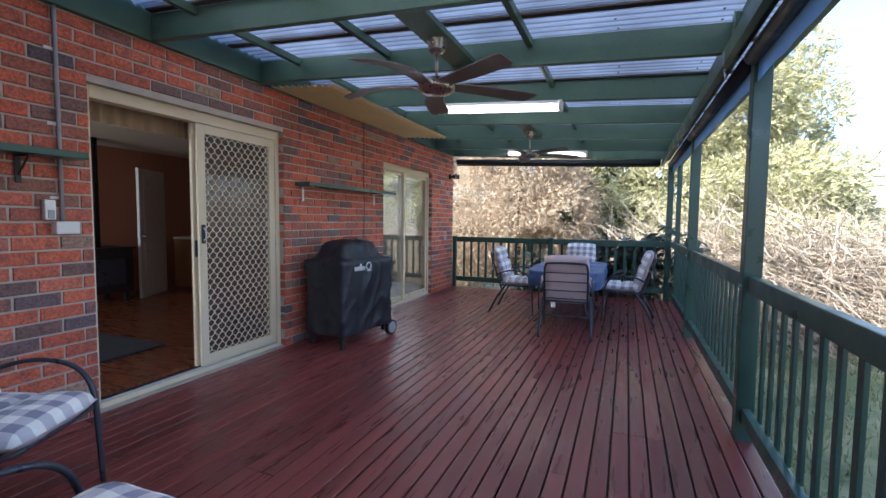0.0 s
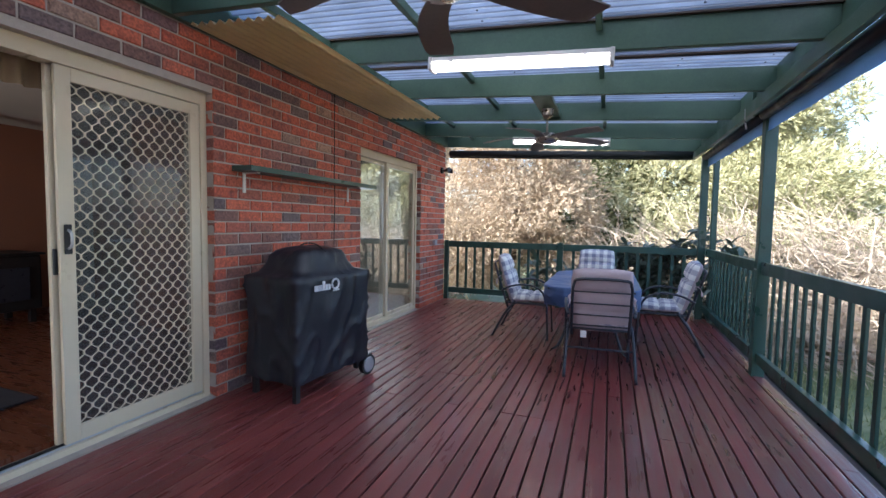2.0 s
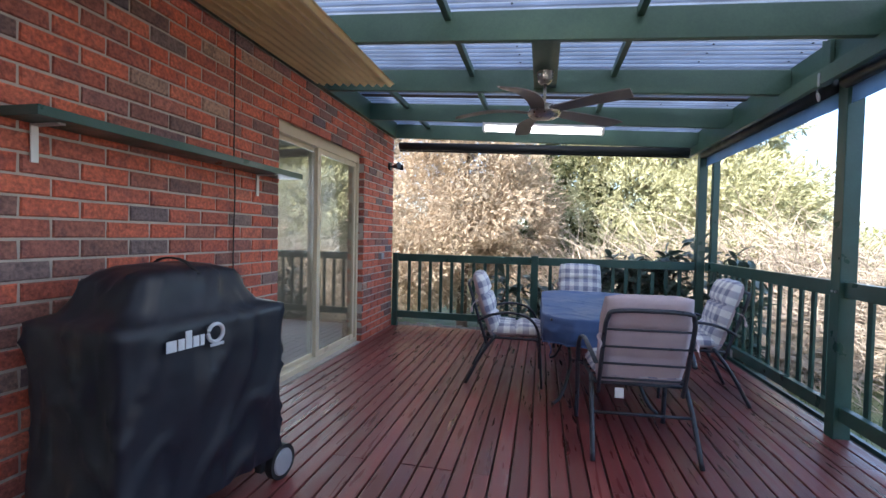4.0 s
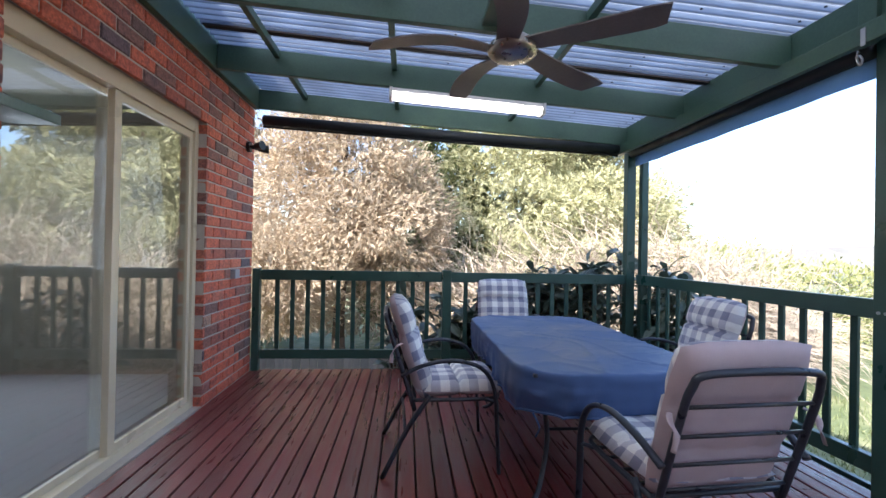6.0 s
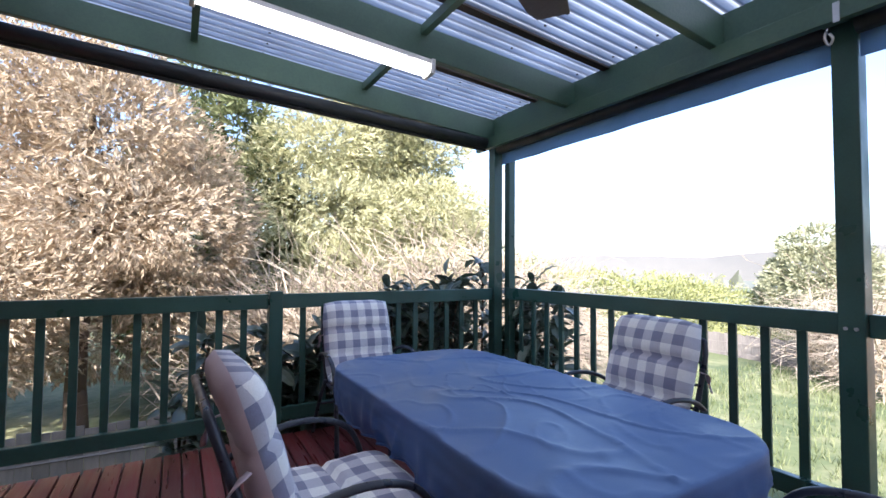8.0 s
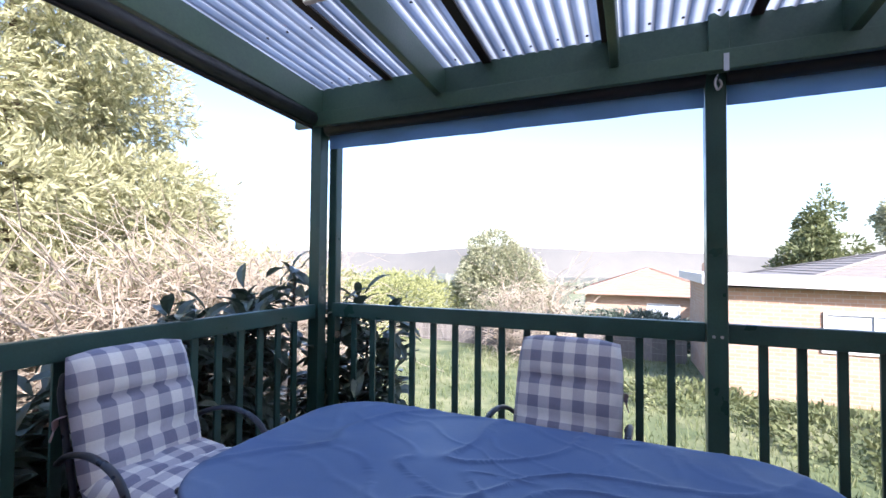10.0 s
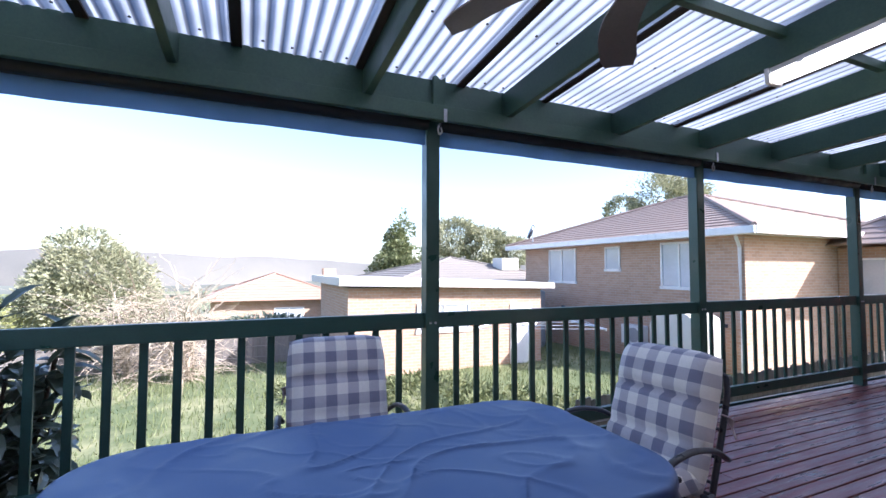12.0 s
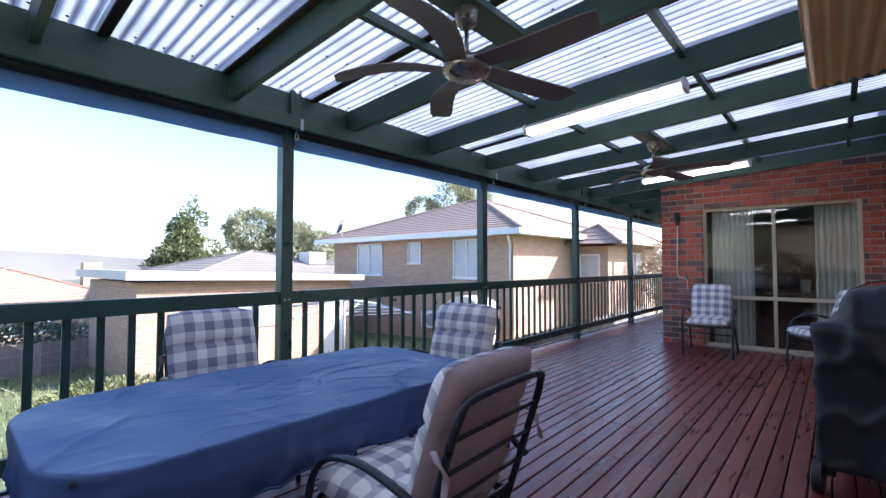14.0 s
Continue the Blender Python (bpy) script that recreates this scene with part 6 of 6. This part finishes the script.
t = thing("water_tank", "grey-green round water tank between the buildings", "tank", pose(14.0, -3.2, -1.9))
bm = bmesh.new()
for k in range(7):
    cyl(bm, (0, 0, 0.33 * k), (0, 0, 0.33 * k + 0.31), 1.05, 1.05, 28)
    cyl(bm, (0, 0, 0.33 * k + 0.31), (0, 0, 0.33 * k + 0.33), 1.02, 1.02, 28)
part("drum", bm, M["tank"], t, smooth=False)
bm = bmesh.new()
cyl(bm, (0, 0, 2.31), (0, 0, 2.55), 1.05, 0.25, 28)
part("lid", bm, M["tank"], t)
t = thing("garden_store", "white arched garden store against the house", "shed", pose(6.9, -3.9, -1.6))
bm = bmesh.new()
prof = [(-0.75, 0), (-0.75, 1.35), (-0.6, 1.62), (-0.3, 1.78), (0, 1.82), (0.3, 1.78), (0.6, 1.62), (0.75, 1.35), (0.75, 0)]
a = [bm.verts.new((x, -0.5, z)) for x, z in prof]
b = [bm.verts.new((x, 0.5, z)) for x, z in prof]
for k in range(len(prof)):
    q = (k + 1) % len(prof)
    bm.faces.new((a[k], a[q], b[q], b[k]))
bm.faces.new(a)
bm.faces.new(b[::-1])
part("shell", bm, M["pale_metal"], t)
t = thing("air_conditioner", "white outdoor air conditioner unit on the wall", "air conditioner", pose(9.4, NY + 0.22, -1.15))
part("casing", box(-0.42, 0.42, -0.16, 0.16, 0, 0.62, 0.02), M["white"], t)
bm = bmesh.new()
cyl(bm, (-0.1, 0.165, 0.31), (-0.1, 0.175, 0.31), 0.24, seg=24)
part("fan_grille", bm, M["grey"], t)

# brick shed with a flat pale roof
sh = thing("shed", "tan brick outbuilding with a flat white-edged roof", "shed")
part("wall", box(10.3, 15.2, -1.6, 4.6, -1.95, 0.78), M["tan_brick"], sh)
bm = bmesh.new()
vs = [bm.verts.new(p) for p in ((9.95, -1.9, 0.70), (15.5, -1.9, 0.70), (15.5, 4.9, 0.86), (9.95, 4.9, 0.86), (9.95, -1.9, 0.88), (15.5, -1.9, 0.88), (15.5, 4.9, 1.08), (9.95, 4.9, 1.08))]
for f in ((3, 2, 1, 0), (4, 5, 6, 7), (0, 1, 5, 4), (1, 2, 6, 5), (2, 3, 7, 6), (3, 0, 4, 7)):
    bm.faces.new([vs[i] for i in f])
part("roof", bm, M["pale_metal"], sh)
house_window(sh, "y", 10.3, 1.0, 2.6, -0.45, 0.28, 2, -1)
part("door", box(10.26, 10.31, -1.25, -0.45, -1.9, 0.22), M["white"], sh, "pale shed door")

# houses further down the slope
h2 = thing("house", "low house with a grey tiled hip roof behind the shed", "house")
part("wall", box(17.5, 29.0, -10.0, 1.4, -3.2, 0.35), M["tan_brick"], h2)
hip_roof(16.9, 29.6, -10.6, 2.0, 0.42, 1.6, 0.42, h2, "roof_grey")
house_window(h2, "y", 17.5, -4.0, -2.6, -1.0, 0.0, 2, -1)
t = thing("roof_cooler", "pale evaporative cooler box on the grey roof", "cooler", pose(20.6, -6.6, 1.25))
part("cabinet", box(-0.55, 0.55, -0.55, 0.55, 0, 0.7, 0.05), M["pale_metal"], t)
for k in range(5):
    part("louvre", box(-0.57, -0.555, -0.45, 0.45, 0.1 + 0.11 * k, 0.17 + 0.11 * k), M["grey"], t)
h3 = thing("house", "house with a pale red tiled roof and brick chimney", "house")
part("wall", box(26.5, 36.0, 1.8, 9.0, -4.2, -0.55), M["tan_brick"], h3)
hip_roof(25.9, 36.6, 1.2, 9.6, -0.5, 1.5, 0.4, h3, "roof_red")
part("chimney", box(28.0, 28.8, 1.8, 2.6, -0.2, 1.35), M["tan_brick"], h3, "brick chimney")
house_window(h3, "y", 26.5, 4.0, 5.6, -2.0, -1.0, 2, -1)
rd = random.Random(77)
for k in range(26):
    x, y = rd.uniform(90, 320), rd.uniform(-30, 260)
    w = rd.uniform(8, 14)
    z = ground_z(x, y)
    h = thing("house", "distant pale house in the valley", "house", pose(x, y, z, 0, 0, rd.uniform(0, 90)), group="distant houses")
    part("wall", box(-w / 2, w / 2, -4, 4, -1, 3.2), M["pale_metal"], h)
    hip_roof(-w / 2 - 0.5, w / 2 + 0.5, -4.5, 4.5, 3.2, 2.0, 1.1, h, rd.choice(["roof_red", "roof_grey", "roof_tile"]))

# rotary clothes line
t = thing("clothes_line", "galvanised rotary clothes line on the lawn", "clothes line", pose(6.55, 1.40, ground_z(6.55, 1.4)))
bm = bmesh.new()
cyl(bm, (0, 0, 0), (0, 0, 1.95), 0.035, 0.03, 12)
part("pole", bm, M["steel"], t, smooth=True)
ends = []
for k in range(4):
    a = radians(20 + 90 * k)
    e = (1.75 * math.cos(a), 1.75 * math.sin(a), 1.70)
    ends.append(e)
    bm = bmesh.new()
    tube(bm, [(0, 0, 1.95), e], 0.024, 6)
    tube(bm, [(0, 0, 1.55), (e[0] * 0.45, e[1] * 0.45, 1.87)], 0.012, 6)
    part("arm", bm, M["steel"], t)
for f in (0.5, 0.66, 0.82, 0.98):
    bm = bmesh.new()
    for k in range(4):
        p, q = ends[k], ends[(k + 1) % 4]
        tube(bm, [(p[0] * f, p[1] * f, 1.95 - 0.25 * f), (q[0] * f, q[1] * f, 1.95 - 0.25 * f)], 0.007, 4)
    part("wire", bm, M["steel"], t)

# ---- trees of the neighbourhood ----
tree("round-headed evergreen tree below the garden", 25.2, 14.2, [((25.2, 14.0, 0.3), (2.5, 2.5, 2.0)), ((25.2, 14.4, 1.7), (1.6, 1.6, 1.6)), ((25.4, 12.8, -0.6), (1.8, 1.7, 1.6)), ((25.0, 15.5, -0.7), (1.4, 1.4, 1.6))], 4, 0.3, 26000, 0.12, "olive_leaf", 51, gap=0.15, shell=0.75)
tree("dark conifer behind the low house", 36.6, -5.6, cone_lobes(36.6, -5.6, -1.0, 6.4, 3.4, 52), 7, 0.4, 16000, 0.2, "weed", 52, gap=0.2, shell=0.6)
tree("spreading gum tree behind the low house", 39.0, -13.5, [((39.4, -12.2, 4.4), (2.3, 2.6, 2.0)), ((38.2, -15.0, 3.6), (2.3, 2.4, 1.9)), ((37.0, -17.4, 3.1), (1.9, 2.0, 1.5))], 6, 0.4, 17000, 0.18, "olive_leaf", 53, gap=0.3, gap_scale=0.5, shell=0.7)
tree("tall gum tree rising behind the tiled roof", 21.0, -19.4, [((21.0, -19.4, 6.4), (1.8, 2.2, 1.7)), ((23.0, -18.2, 5.5), (1.3, 1.4, 1.2)), ((19.6, -20.8, 6.7), (1.3, 1.4, 1.2))], 8, 0.3, 9000, 0.14, "olive_leaf", 54, gap=0.35, gap_scale=0.7, shell=0.6)
tree("low dark hedge by the shed", 16.8, 7.0, [((16.8, 6.6, -1.3), (1.2, 2.4, 0.75))], 0.6, 0.08, 5000, 0.12, "dark_leaf", 55, category="hedge", shell=0.8)
tree("purple-leaved tree beyond the walkway", 2.8, -13.0, [((2.8, -13.0, 0.7), (1.5, 1.5, 1.6)), ((1.6, -13.6, 0.2), (1.0, 1.0, 1.2))], 2.2, 0.1, 6000, 0.10, "cypress_brown", 56, gap=0.3, shell=0.4)

# far bush and hills; their distance haze is mixed into the greyed colours
t = thing("distant_bush", "hazy scrub and tree canopy filling the valley", "trees", kind="stuff")
lobes = []
rr = random.Random(91)
for k in range(420):
    x = 45 + 330 * rr.random() ** 1.5
    y = rr.uniform(-0.75, 1.15) * x + rr.uniform(-10, 10)
    s = rr.uniform(2.0, 5.5) * (0.7 + x / 260)
    lobes.append(((x, y, ground_z(x, y) + s * 0.5), (s, s, s * 0.75)))
v, f = foliage(lobes, 26000, 1.3, 92, shell=0.85)
me = bpy.data.meshes.new("bush_canopy")
me.from_pydata(v, [], f)
M["haze_bush"] = leaf_mat("hazy_bush", [(0.1, (0.11, 0.12, 0.09)), (0.5, (0.18, 0.19, 0.14)), (0.9, (0.28, 0.28, 0.21))], 0.9, 0.1)
me.materials.append(M["haze_bush"])
ob = new("bush_canopy", me)
ob.parent = t
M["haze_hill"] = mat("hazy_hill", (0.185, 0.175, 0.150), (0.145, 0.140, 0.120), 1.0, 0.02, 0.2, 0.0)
bm = bmesh.new()
prev = None
for k in range(81):
    a = radians(-115 + 230 * k / 80)
    d = 1500 + 200 * math.sin(k * 0.4)
    h = 42 + 10 * math.sin(k * 0.31) + 7 * math.sin(k * 0.83 + 1) + 3 * math.sin(k * 2.1)
    x, y = d * math.cos(a), d * math.sin(a)
    cur = [bm.verts.new((x, y, -40)), bm.verts.new((x * 1.1, y * 1.1, h)), bm.verts.new((x * 1.4, y * 1.4, h - 20))]
    if prev:
        for i in range(2):
            bm.faces.new((prev[i], prev[i + 1], cur[i + 1], cur[i]))
    prev = cur
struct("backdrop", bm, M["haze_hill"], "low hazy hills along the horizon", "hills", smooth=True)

# ---- deck boards ----
PITCH = 0.0985
k = 0
x = W + 0.012
deck = deck_base
stuff = bmesh.new()
rnd = random.Random(5)
protos = {}
while x + 0.088 < 1.275:
    cuts = [END + 0.06 - rnd.choice([1.2, 2.4, 3.6, 4.2, 3.0])]
    while cuts[-1] > (R if x < RC else SOUTH):
        cuts.append(cuts[-1] - rnd.choice([3.0, 3.6, 4.2]))
    hi = END + 0.06 + rnd.uniform(-0.01, 0.01)
    low_end = R + 0.005 if x + 0.088 < RC else SOUTH
    for c in cuts:
        lo = max(c, low_end)
        if hi - lo > 0.05:
            L = round(hi - lo - 0.004, 2)
            if L not in protos:
                bm = box(0, 0.089, 0, L, -0.03, 0.0, 0.006)
                me = bpy.data.meshes.new("deck_board")
                bm.to_mesh(me)
                bm.free()
                me.materials.append(M["deck"])
                protos[L] = me
            ob = new("deck_board", protos[L])
            ob.parent = deck
            ob.location = (x, lo + 0.002, rnd.uniform(-0.0015, 0.0015))
        hi = lo
    x += PITCH
    k += 1


# ---- bricks ----
BL, BH, J = 0.230, 0.076, 0.0095
variants = []
for v in range(6):
    r = random.Random(v)
    bm = bmesh.new()
    rings = []
    for depth, inset in ((-0.012, 0.0), (0.004, 0.001), (0.010, 0.006)):
        j = lambda: r.uniform(-0.0022, 0.0022)
        rings.append([bm.verts.new((depth + r.uniform(-0.0008, 0.0008), sy * (0.5 * 1 - 0) * (BL - 2 * inset) + j(), sz * 0.5 * (BH - 2 * inset) + j())) for sy, sz in ((-1, -1), (1, -1), (1, 1), (-1, 1))])
    for a, b in zip(rings, rings[1:]):
        for q in range(4):
            bm.faces.new((a[q], a[(q + 1) % 4], b[(q + 1) % 4], b[q]))
    bm.faces.new(rings[-1])
    bmesh.ops.recalc_face_normals(bm, faces=bm.faces)
    me = bpy.data.meshes.new("brick")
    bm.to_mesh(me)
    bm.free()
    me.materials.append(M["brick"])
    variants.append(me)


def lay(wall, face_pose, a0, a1, z0, z1, holes, near, seed, shift=0.0):
    """Stretcher bond over a wall's face; bricks inside near become parts, the rest one joined part."""
    r = random.Random(seed)
    verts, faces, made = [], [], 0
    row = 0
    z = z0
    while z + BH <= z1 + 0.02:
        a = a0 - (0.12 if row % 2 else 0.0) + shift
        while a < a1:
            spans = [(max(a, a0), min(a + BL, a1))]
            for h0, h1, hz0, hz1 in holes:
                if z + BH > hz0 + 0.02 and z < hz1 - 0.02:
                    nxt = []
                    for s, e in spans:
                        if e <= h0 or s >= h1:
                            nxt.append((s, e))
                        else:
                            if s < h0 - 0.03:
                                nxt.append((s, h0))
                            if e > h1 + 0.03:
                                nxt.append((h1, e))
                    spans = nxt
            for s, e in spans:
                if e - s < 0.03:
                    continue
                me = r.choice(variants)
                sc = Matrix.Diagonal((1, (e - s) / BL, 1, 1))
                m = face_pose @ Matrix.Translation((r.uniform(-0.001, 0.0015), (s + e) / 2, z + BH / 2)) @ sc
                if made < 290 and near[0] <= (s + e) / 2 <= near[1] and near[2] <= z <= near[3]:
                    ob = new("brick", me)
                    ob.parent = wall
                    ob.matrix_basis = m
                    made += 1
                else:
                    base = len(verts)
                    verts.extend((m @ v.co)[:] for v in me.vertices)
                    faces.extend([base + i for i in p.vertices] for p in me.polygons)
            a += BL + J
        z += BH + J
        row += 1
    me = bpy.data.meshes.new("brickwork")
    me.from_pydata(verts, [], faces)
    me.materials.append(M["brickwork"])
    ob = new("brickwork", me)
    ob.parent = wall
    return tagged(ob, kind="stuff")


ZB = -0.09
face_w = pose(W - 0.010, 0, 0)
lay(wall_west, face_w, R, END + 0.01, ZB, TOP - 0.02, [DOOR, WIN], (3.6, 5.7, 0.3, 2.5), 1)
face_s = pose(0, R - 0.010, 0, 0, 0, 90)
lay(wall_south, face_s, -RC, -W, ZB, TOP - 0.02, [(-WIN3[1], -WIN3[0], WIN3[2], WIN3[3])], (0, 0.75, 0, 2.5), 2)
lay(wall_side, pose(RC - 0.010, 0, 0), SOUTH, R, ZB, TOP, [], (0, 0, 0, 0), 3)
# reveals of the openings
for k, (yy, turn, zt) in enumerate(((DOOR[0], 90, DOOR[3]), (DOOR[1], -90, DOOR[3]), (WIN[0], 90, WIN[3]), (WIN[1], -90, WIN[3]))):
    if turn == 90:
        lay(wall_west, pose(0, yy - 0.010, 0, 0, 0, 90), -W + 0.002, -W + 0.10, ZB, zt, [], (0, 0, 0, 0), 10 + k)
    else:
        lay(wall_west, pose(0, yy + 0.010, 0, 0, 0, -90), W - 0.10, W - 0.002, ZB, zt, [], (0, 0, 0, 0), 10 + k)
for k, (xx, turn) in enumerate(((WIN3[1], 180), (WIN3[0], 0))):
    if turn == 180:
        lay(wall_south, pose(xx + 0.010, 0, 0, 0, 0, 180), -R + 0.002, -R + 0.09, ZB, WIN3[3], [], (0, 0, 0, 0), 20 + k)
    else:
        lay(wall_south, pose(xx - 0.010, 0, 0), R - 0.09, R - 0.002, ZB, WIN3[3], [], (0, 0, 0, 0), 20 + k)
